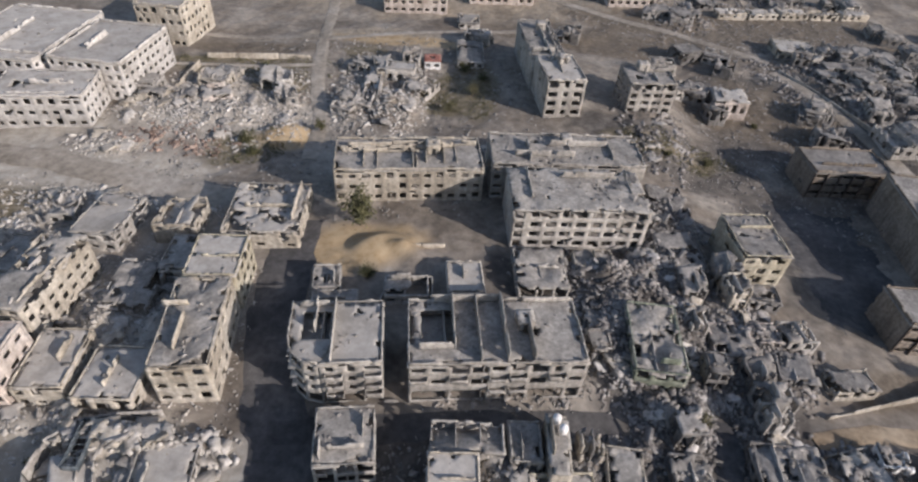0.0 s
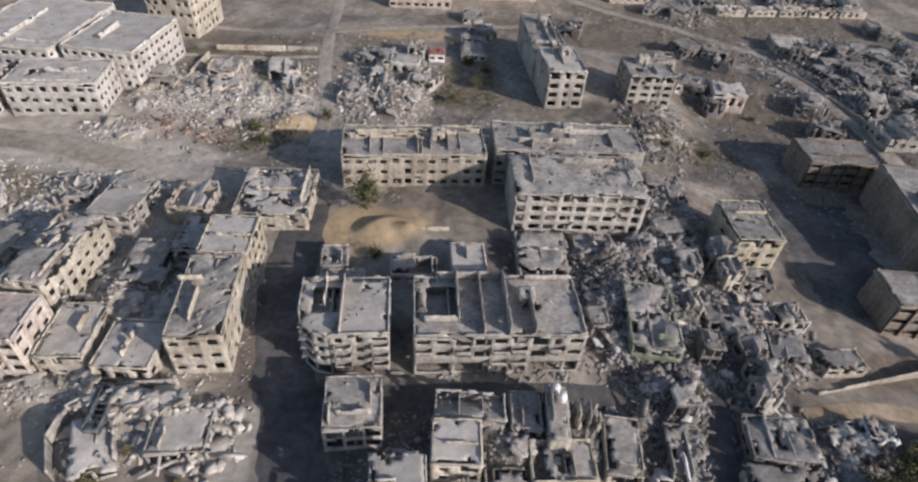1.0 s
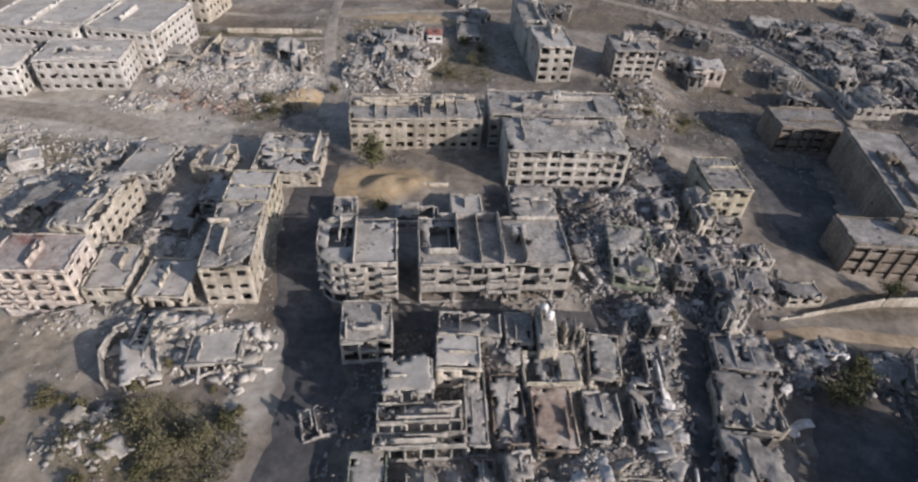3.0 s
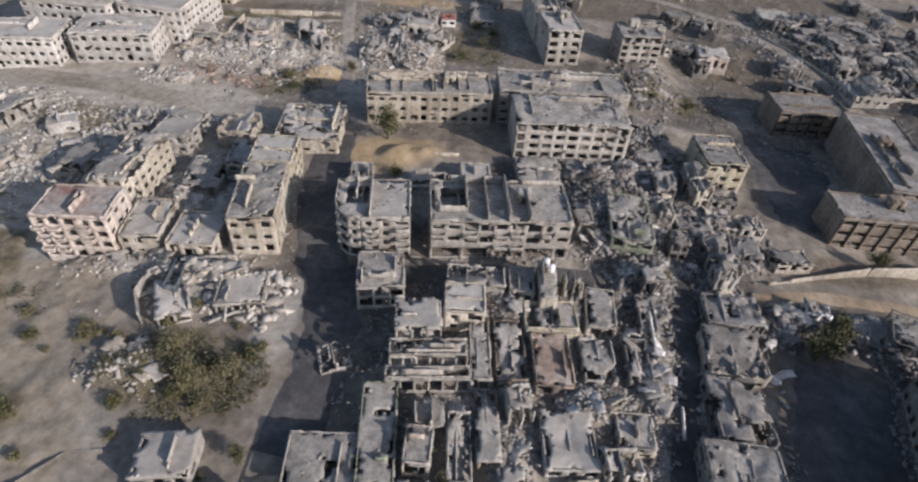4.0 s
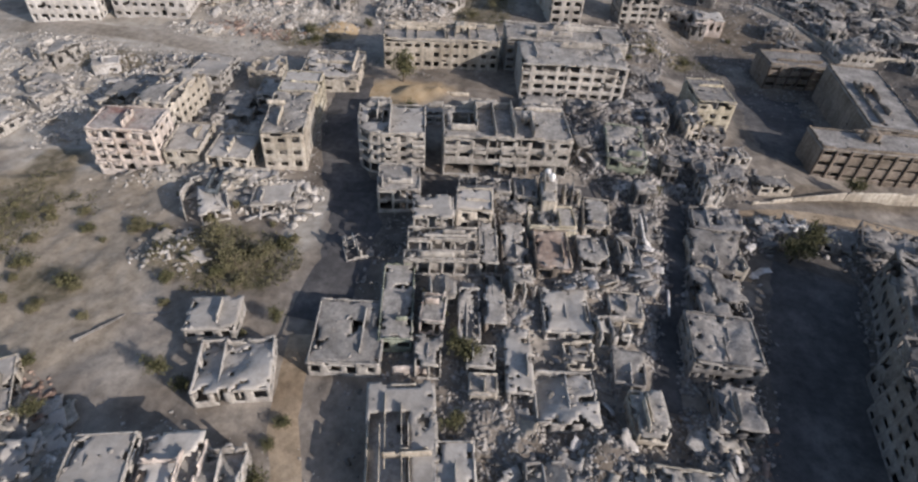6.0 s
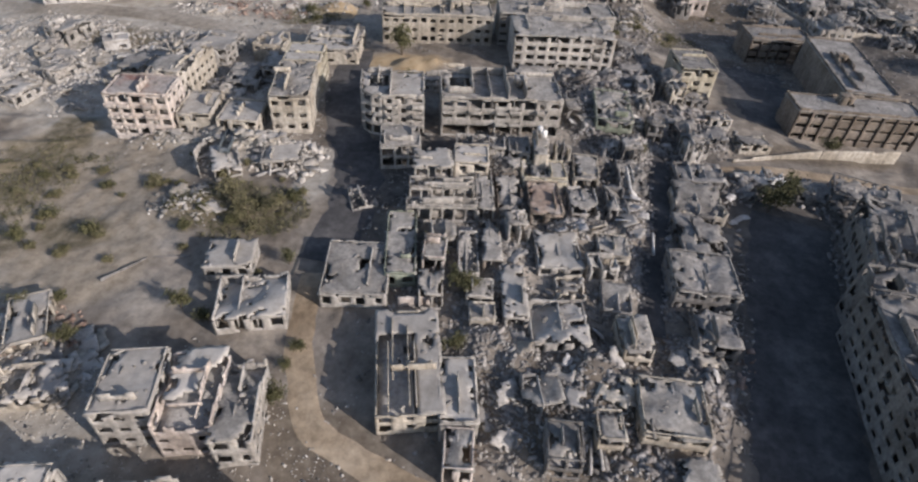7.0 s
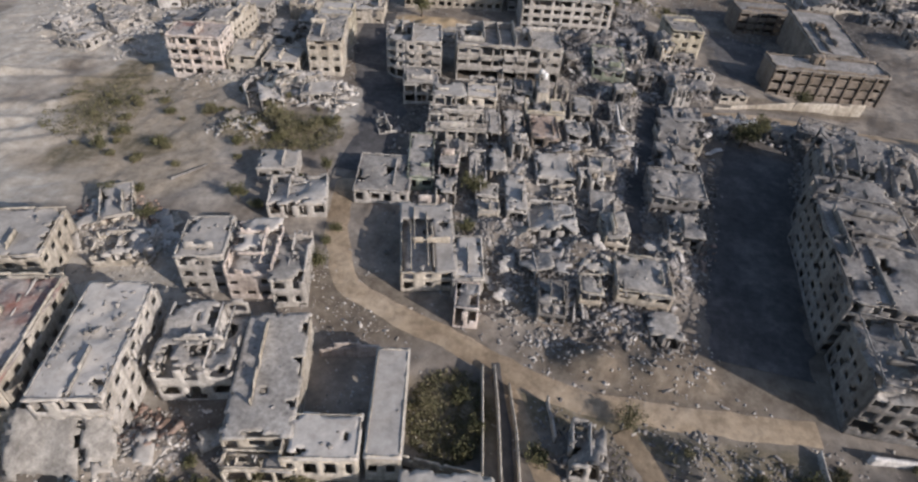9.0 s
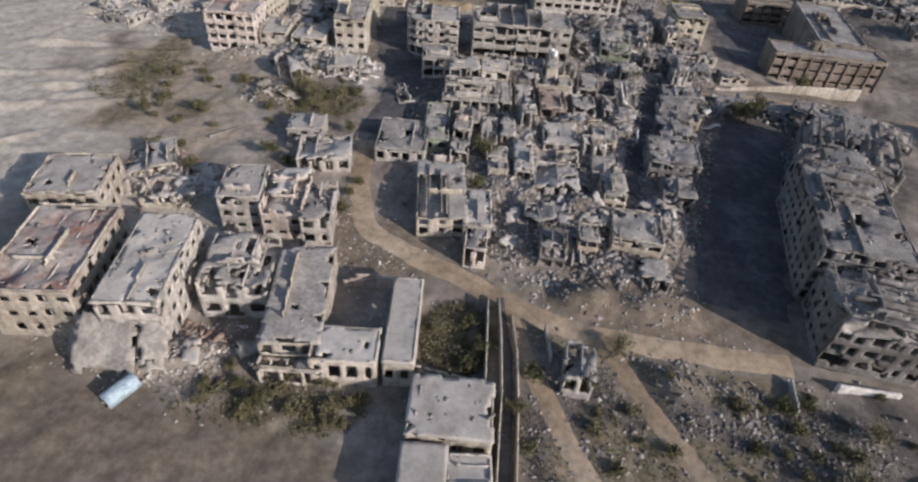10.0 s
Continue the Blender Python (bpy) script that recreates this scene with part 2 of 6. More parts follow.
ROADS = {
    "street_west": (((-27.5, 36), (-26.0, 14), (-24.0, 0), (-18.6, -13), (-15.4, -24), (-15.6, -34), (-17.6, -48)), 4.9, ASPHALT),
    "street_front": (((-20.9, -12.0), (-9.3, -10.8), (5.1, -9.5), (21.2, -8.0), (32.8, -6.6)), 2.6, ASPHALT),
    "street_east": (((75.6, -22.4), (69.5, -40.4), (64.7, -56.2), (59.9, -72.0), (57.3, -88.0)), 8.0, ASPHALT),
    "track_south": (((-18.5, -50.9), (-17.2, -66.3), (-12.0, -80.0), (-4.0, -84.0), (6.0, -88.0), (16.1, -93.0), (26.2, -97.1), (40.5, -98.1), (62.9, -98.1)), 2.1, EARTH),
    "track_alley": (((15.1, -94.0), (19.7, -104.2), (24.4, -114.5), (30.7, -127.0), (36.8, -141.4)), 1.6, EARTH),
    "lane_walled": (((14.4, -92.0), (16.1, -101.2), (17.0, -112.4), (17.3, -126.9)), 0.9, ASPHALT),
    "track_thicket": (((33.4, -101.2), (39.3, -111.5), (45.1, -120.8), (55.3, -137.3)), 1.7, EARTH),
    # lane_quarter: a lane between houses, its shade put into the asphalt tone
    "lane_quarter": (((51.0, -4), (49.0, -17), (46.5, -28), (44.0, -38), (41.5, -49), (40.0, -58)), 2.2, ASPHALT),
    "road_school": (((65.4, -5.8), (75.5, -3.2), (98.5, -3.5), (125.8, -5.5)), 1.6, EARTH),
    "road_northwest": (((-190.0, 60.0), (-110.1, 54.1), (-91.5, 52.9), (-74.4, 49.0), (-57.9, 45.2), (-39.9, 42.0)), 3.6, PALE_EARTH),
    "path_north": (((-31.8, 61.0), (-33.1, 80.1), (-39.3, 102.9), (-43.8, 131.8), (-48.0, 170.0), (-50.0, 240.0)), 2.0, PALE_EARTH),
    "path_northeast": (((20.0, 205.0), (50.0, 185.4), (66.0, 174.0), (82.3, 165.5), (103.8, 147.9), (111.0, 143.8)), 2.0, PALE_EARTH),
    "path_corner": (((150.0, 250.0), (171.0, 212.0), (177.6, 168.0), (182.0, 149.9), (200.0, 110.0)), 1.8, PALE_EARTH),
    "track_cross": (((-106.5, 102.9), (-79.9, 106.8), (-42.0, 112.1)), 1.0, PALE_EARTH),
    "track_far": (((-109.9, 133.9), (-42.9, 133.3), (2.1, 150.6), (40.0, 160.0)), 1.6, PALE_EARTH),
    "path_ruins": (((109.0, 134.9), (114.0, 125.0), (120.6, 103.4), (125.7, 90.5), (131.6, 64.5)), 2.2, PALE_EARTH),
}
# heaps of rubble and earth: x, y, half length, half width, turn, height
HEAPS = []


def heap(x, y, a, b, turn=0.0, height=1.0):
    HEAPS.append((x, y, a, b, radians(turn), height))


def road_distance(x, y):
    best = np.full(np.shape(x), 1e9)
    for points, half, _ in ROADS.values():
        for (x0, y0), (x1, y1) in zip(points, points[1:]):
            t = np.clip(((x - x0) * (x1 - x0) + (y - y0) * (y1 - y0)) / ((x1 - x0) ** 2 + (y1 - y0) ** 2), 0, 1)
            best = np.minimum(best, np.hypot(x - x0 - t * (x1 - x0), y - y0 - t * (y1 - y0)) - half)
    return best


def ground_height(x, y):
    x, y = np.asarray(x, float), np.asarray(y, float)
    rough = np.clip((road_distance(x, y) - 0.3) / 3.0, 0, 1)
    z = land(x, y) + (fbm(x / 30, y / 30, 3) - 0.5) * 0.8
    z = z + rough * ((fbm(x / 6, y / 6, 5) - 0.5) * 0.9 + (value_noise(x / 1.7, y / 1.7, 8) - 0.5) * 0.35)
    for hx, hy, a, b, turn, height in HEAPS:
        c, s = math.cos(turn), math.sin(turn)
        u, v = ((x - hx) * c + (y - hy) * s) / a, ((y - hy) * c - (x - hx) * s) / b
        z = z + height * np.clip(1.15 - np.hypot(u, v) ** 2, 0, 1) * (0.45 + 0.75 * fbm(x / 3.5, y / 3.5, 21)) * rough
    return z


# ---- buildings ----
SERIAL = [0]
ROOFS = []


def opening_mask(style, nb, storeys, rng):
    """Six cells a bay along, six cells a storey up: True where the wall is solid."""
    solid = np.ones((nb * 6, storeys * 6), bool)
    if style == "blank":
        return solid
    for b in range(nb):
        kind = rng.rand()
        for s in range(storeys):
            c0, r0 = b * 6, s * 6
            if style == "win":
                if kind < 0.985 and rng.rand() < 0.94:
                    w = 3 if rng.rand() < 0.85 else 4
                    solid[c0 + 1:c0 + 1 + w, r0 + 2:r0 + (4 if rng.rand() < 0.8 else 5)] = False
            elif style == "shop" and s == 0:
                solid[c0 + 1:c0 + 6, r0:r0 + 4] = False
            elif style == "arcade" and s < 2:
                solid[c0 + (1 if b % 2 == 0 else 0):c0 + 6, r0:r0 + (6 if s == 0 else 5)] = False
            elif style in ("bay", "shop", "arcade"):
                if kind < 0.62:
                    solid[c0 + 1:c0 + 5, r0 + 2:r0 + 5] = False
                elif kind < 0.85:
                    solid[c0 + 2:c0 + 4, r0 + 2:r0 + 5] = False
                else:
                    solid[c0 + 1:c0 + 4, r0 + 1:r0 + 5] = False
            elif style == "loggia" or (style == "deck" and s >= 2):
                solid[c0 + 1:c0 + (6 if kind < 0.45 else 5 if kind < 0.85 else 4), r0 + (1 if rng.rand() < 0.5 else 2):r0 + 5] = False
            elif style == "deck":
                solid[c0 + (1 if b % 2 == 0 else 0):c0 + 6, r0:r0 + (6 if s == 0 else 5)] = False
            elif style == "flats":
                if s == 0:
                    solid[c0 + (1 if b % 2 == 0 else 0):c0 + 6, r0:r0 + 5] = False
                elif kind < 0.5:
                    solid[c0 + 1:c0 + 6, r0 + 2:r0 + 5] = False
                elif kind < 0.85:
                    solid[c0 + 1:c0 + 5, r0 + 3:r0 + 5] = False
                else:
                    solid[c0 + 2:c0 + 4, r0 + 2:r0 + 5] = False
            elif style == "frame":
                solid[c0 + 1:c0 + 6, r0 + 1:r0 + 5] = False
            elif style == "bands":
                solid[c0 + 1:c0 + 6, r0 + 3:r0 + (4 if kind < 0.7 else 5)] = False
    return solid


def building(name, label, x, y, w, d, yaw, h, storeys, styles=("win", "win", "win", "win"), wall=GREY, roof=SCREED, ruin=0.12, broke=0.08,
             holes=0.12, sag=0.15, parapet=0.5, roof_walls=2, head=True, bay=3.1, corner=0.0, slump=0.0, balconies=(), pilasters=False, group="ruined apartment blocks", category="building", cut=None, above=False):
    """A damaged concrete-framed house: walls with openings, floors, cross walls, a broken roof, parapet and roof room. Front looks along -y. h: the roof's level, or with above its height over the land."""
    SERIAL[0] += 1
    seed = SERIAL[0] * 101
    rng = np.random.RandomState(seed)
    base = float(land(x, y))
    h = h if above else h - base
    storeys = max(1, min(storeys, round(h / 2.6)))
    thing = tagged(new(name), label, category, group)
    thing.matrix_world = pose(x, y, base, 0, 0, yaw)
    # roofs east of x 42 get the screed with the dimmer light painted in
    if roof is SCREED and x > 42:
        roof = DIM_SCREED
    T, foot = 0.3, []
    if corner:
        foot += [(-w / 2 + corner * (1 - math.sin(a)), -d / 2 + corner * (1 - math.cos(a))) for a in (math.pi / 2, math.pi / 3, math.pi / 6, 0)]
    else:
        foot += [(-w / 2, -d / 2)]
    foot += [(w / 2, -d / 2), (w / 2, d / 2), (-w / 2, d / 2)]
    sides = [styles[0]] * (len(foot) - 3) + [styles[1], styles[2], styles[3]]
    top = h - 0.28
    low = -1.0
    for k, ((x0, y0), (x1, y1)) in enumerate(zip(foot, foot[1:] + foot[:1])):
        length = math.hypot(x1 - x0, y1 - y0)
        along = np.array(((x1 - x0) / length, (y1 - y0) / length, 0))
        start = np.array((x0, y0, 0.0))
        if not corner and k in (1, 3):
            start, length = start + along * T, length - 2 * T
        nb = max(1, round(length / bay))
        solid = opening_mask(sides[k], nb, storeys, rng)
        cu, cv = length / solid.shape[0], top / solid.shape[1]
        gu, gv = np.meshgrid((np.arange(solid.shape[0]) + 0.5) * cu, (np.arange(solid.shape[1]) + 0.5) * cv, indexing="ij")
        hurt = fbm(gu / 2.4, gv / 2.4, seed + 7 * k)
        solid &= hurt < 0.86 - 0.45 * ruin
        crest = top * (1 - broke * 2.2 * np.clip(fbm(gu / 5.0, gu * 0 + k, seed + 3) - 0.35, 0, 1))
        solid &= gv < crest
        solid = np.concatenate((np.ones((solid.shape[0], 2), bool), solid), 1)
        bow = (fbm(np.add.outer(np.arange(solid.shape[0] + 1) * cu / 3, np.zeros(solid.shape[1] + 1)), np.add.outer(np.zeros(solid.shape[0] + 1), np.arange(solid.shape[1] + 1) * cv / 3), seed + k) - 0.5) * (0.08 + 0.3 * ruin)
        start = start + np.array((0, 0, -2 * cv))
        v, f = sheet(solid, start, along, (0, 0, 1), T, cu, cv, 0.07 + 0.25 * ruin, bow, seed + k)
        if len(f):
            mesh_object("wall", v, f, wall, thing)
    # balconies on the front: first bay, last bay, first storey, last storey
    nb = max(1, round(w / bay))
    for b0, b1, s0, s1 in balconies:
        for b in range(b0, b1):
            for s in range(s0, min(s1, storeys)):
                if rng.rand() < 0.2:
                    continue
                x0, x1, z0 = -w / 2 + w * b / nb + 0.12, -w / 2 + w * (b + 1) / nb - 0.12, s * top / storeys
                deep, tall = 1.0, rng.uniform(0.55, 0.95)
                n1 = 6
                front = rng.rand(n1, 2) < 0.9
                front[:, 0] = True
                pieces = [sheet(np.ones((n1, 2), bool), (x0, -d / 2 - deep, z0 + 0.02), (1, 0, 0), (0, 1, 0), 0.16, (x1 - x0) / n1, deep / 2, 0.1, None, seed + b),
                          sheet(front, (x0, -d / 2 - deep, z0), (1, 0, 0), (0, 0, 1), 0.12, (x1 - x0) / n1, tall / 2, 0.12, None, seed + b + s),
                          sheet(np.ones((2, 2), bool), (x1, -d / 2 - deep + 0.12, z0), (0, 1, 0), (0, 0, 1), 0.12, (deep - 0.14) / 2, tall / 2, 0.1, None, seed + b),
                          sheet(np.ones((2, 2), bool), (x0, -d / 2 - 0.02, z0), (0, -1, 0), (0, 0, 1), 0.12, (deep - 0.14) / 2, tall / 2, 0.1, None, seed + b)]
                mesh_object("balcony", *joined(pieces), wall, thing)
    if pilasters:
        for k in range(nb + 1):
            px = -w / 2 + w * k / nb
            px = min(max(px, -w / 2 + 0.2), w / 2 - 0.2)
            v, f = sheet(np.ones((1, 4), bool), (px - 0.2, -d / 2 - 0.28, -0.6), (1, 0, 0), (0, 0, 1), 0.28, 0.4, (top + 0.6) / 4, 0.0, None, seed + k)
            mesh_object("pilaster", v, f, DARK_TRIM, thing, "dark brown pilaster")
    # floors and cross walls
    inside_w, inside_d = w - 2 * T - 0.02, d - 2 * T - 0.02

    def keep(gx, gy):
        ok = np.ones(gx.shape, bool)
        if corner:
            cx, cy = -w / 2 + corner, -d / 2 + corner
            ok &= ~((gx < cx) & (gy < cy) & (np.hypot(gx - cx, gy - cy) > corner - 0.1))
        return ok

    def plate(part_name, z, lw, ld, cell, thick, hole, bend, mat, sd):
        nu, nv = max(2, round(lw / cell)), max(2, round(ld / cell))
        cu, cv = lw / nu, ld / nv
        gx, gy = np.meshgrid(-lw / 2 + (np.arange(nu) + 0.5) * cu, -ld / 2 + (np.arange(nv) + 0.5) * cv, indexing="ij")
        solid = keep(gx, gy) & (fbm(gx / 3.2, gy / 3.2, sd) < 0.86 - 0.5 * hole)
        if part_name == "roof" and ruin > 0.11:
            rim = np.minimum(np.minimum(gx + lw / 2, lw / 2 - gx), np.minimum(gy + ld / 2, ld / 2 - gy))
            solid &= ~((fbm(gx / 1.8, gy / 1.8, sd + 31) > 0.42 + 0.22 * rim + 0.25 * (0.4 - min(ruin, 0.4))) & (rim < 2.2))
        if cut and part_name == "roof":
            solid &= ~((gx > cut[0]) & (gx < cut[1]) & (gy > cut[2]) & (gy < cut[3]))
        px, py = np.meshgrid(-lw / 2 + np.arange(nu + 1) * cu, -ld / 2 + np.arange(nv + 1) * cv, indexing="ij")
        bow = -bend * np.clip(fbm(px / 5, py / 5, sd + 5) * 2 - 0.8, 0, 2) ** 2 + (value_noise(px / 0.9, py / 0.9, sd + 9) - 0.5) * 0.08
        if slump and part_name == "roof":
            way = rng.uniform(0, 2 * math.pi)
            bow = bow - slump * h * np.clip((px / lw * math.cos(way) + py / ld * math.sin(way)) * 1.3 + 0.45, 0, 1.1) ** 1.4
        v, f = sheet(solid, (-lw / 2, -ld / 2, z), (1, 0, 0), (0, 1, 0), thick, cu, cv, 0.22, bow, sd)
        if len(f):
            return mesh_object(part_name, v, f, mat, thing)

    for s in range(1, storeys):
        plate("floor_slab", s * top / storeys, inside_w, inside_d, 1.3, 0.22, holes * 0.6, sag * 0.5, INNER, seed + 40 + s)
    crosses = max(1, round(inside_w / 6.5))
    for c in range(1, crosses + 1):
        px = -inside_w / 2 + inside_w * c / (crosses + 1) + rng.uniform(-0.6, 0.6)
        nu, nv = max(2, round(inside_d / 1.1)), max(2, round((top - 0.05) / 1.0))
        gu, gv = np.meshgrid(np.arange(nu) * 1.1, np.arange(nv) * 1.0, indexing="ij")
        solid = fbm(gu / 3, gv / 3, seed + 60 + c) < 0.74 - 0.4 * ruin
        v, f = sheet(solid, (px, -inside_d / 2, -0.3), (0, 1, 0), (0, 0, 1), 0.16, inside_d / nu, (top - 0.05 + 0.3) / nv, 0.15, None, seed + c)
        if len(f):
            mesh_object("cross_wall", v, f, INNER, thing)
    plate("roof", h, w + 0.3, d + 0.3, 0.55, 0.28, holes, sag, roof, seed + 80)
    ROOFS.append((x, y, w, d, yaw, h + base, h, ruin, holes))
    # parapet
    if parapet:
        ring = [(px * (1 - 0.1 / w), py * (1 - 0.1 / d)) for px, py in foot]
        for k, ((x0, y0), (x1, y1)) in enumerate(zip(ring, ring[1:] + ring[:1])):
            length = math.hypot(x1 - x0, y1 - y0)
            nu, nv = max(2, round(length / 0.55)), 2
            gu, gv = np.meshgrid((np.arange(nu) + 0.5) * length / nu, np.arange(nv) * 0.5, indexing="ij")
            solid = fbm(gu / 2.2, gv * 0.4 + k, seed + 90 + k) < 0.66 - 0.7 * ruin - 0.1 * gv
            solid[:, 0] = True
            along = np.array(((x1 - x0) / length, (y1 - y0) / length, 0))
            if not corner and k in (1, 3):
                solid[[0, -1]] = False
            v, f = sheet(solid, (x0, y0, h - 0.06), along, (0, 0, 1), 0.18, length / nu, parapet / nv, 0.15, None, seed + 90 + k)
            if len(f):
                mesh_object("parapet", v, f, wall, thing)
    if isinstance(roof_walls, tuple):
        for k, (across, at, lo, hi, tall) in enumerate(roof_walls):
            span = hi - lo
            nu, nv = max(2, round(span / 0.6)), max(2, round(tall / 0.5))
            gu, gv = np.meshgrid(np.arange(nu) * 0.6, np.arange(nv) * 0.5, indexing="ij")
            solid = fbm(gu / 2, gv / 2, seed + 120 + k) < 0.78 - 0.14 * gv / tall
            solid[:, 0] = True
            v, f = sheet(solid, (at, lo, h - 0.12) if across else (lo, at, h - 0.12), (0, 1, 0) if across else (1, 0, 0), (0, 0, 1), 0.2, span / nu, tall / nv, 0.15, None, seed + 120 + k)
            mesh_object("roof_wall", v, f, wall, thing)
        roof_walls = 0
    for k in range(roof_walls):
        across = rng.rand() < 0.6
        span = (d if across else w) * rng.uniform(0.3, 0.75)
        tall = rng.uniform(0.5, 1.7)
        nu, nv = max(2, round(span / 0.6)), max(2, round(tall / 0.5))
        gu, gv = np.meshgrid(np.arange(nu) * 0.6, np.arange(nv) * 0.5, indexing="ij")
        solid = fbm(gu / 2, gv / 2, seed + 120 + k) < 0.7 - 0.15 * gv / max(tall, 0.5)
        solid[:, 0] = True
        along = (0, 1, 0) if across else (1, 0, 0)
        px, py = rng.uniform(-0.42, 0.42) * w, rng.uniform(-0.42, 0.42) * d
        if across:
            py = rng.uniform(-d / 2 + 0.3, d / 2 - span - 0.3)
        else:
            px = rng.uniform(-w / 2 + 0.3, w / 2 - span - 0.3)
        v, f = sheet(solid, (px, py, h - 0.12), along, (0, 0, 1), 0.18, span / nu, tall / nv, 0.18, None, seed + 120 + k)
        if len(f):
            mesh_object("roof_wall", v, f, wall, thing)
    if head and w > 6 and d > 6:
        hx, hy = rng.uniform(-0.3, 0.3) * w, rng.uniform(0.05, 0.3) * d
        a, b, t = rng.uniform(2.2, 3.2), rng.uniform(2.2, 3.4), rng.uniform(1.7, 2.4)
        pieces = []
        for (sx, sy), al, ln in (((hx - a / 2, hy - b / 2), (1, 0, 0), a), ((hx + a / 2, hy - b / 2 + 0.16), (0, 1, 0), b - 0.32), ((hx + a / 2, hy + b / 2), (-1, 0, 0), a), ((hx - a / 2, hy + b / 2 - 0.16), (0, -1, 0), b - 0.32)):
            n1 = max(2, round(ln / 0.55))
            solid = rng.rand(n1, 4) < 0.93
            solid[n1 // 2:n1 // 2 + 1, :3] = False
            pieces.append(sheet(solid, (sx, sy, h - 0.1), al, (0, 0, 1), 0.16, ln / n1, t / 4, 0.12, None, seed + 150))
        pieces.append(sheet(rng.rand(5, 5) < 0.95, (hx - a / 2 - 0.1, hy - b / 2 - 0.1, h - 0.1 + t + 0.16), (1, 0, 0), (0, 1, 0), 0.16, (a + 0.2) / 5, (b + 0.2) / 5, 0.15, None, seed + 160))
        mesh_object("stair_head", *joined(pieces), wall, thing)
    return thing

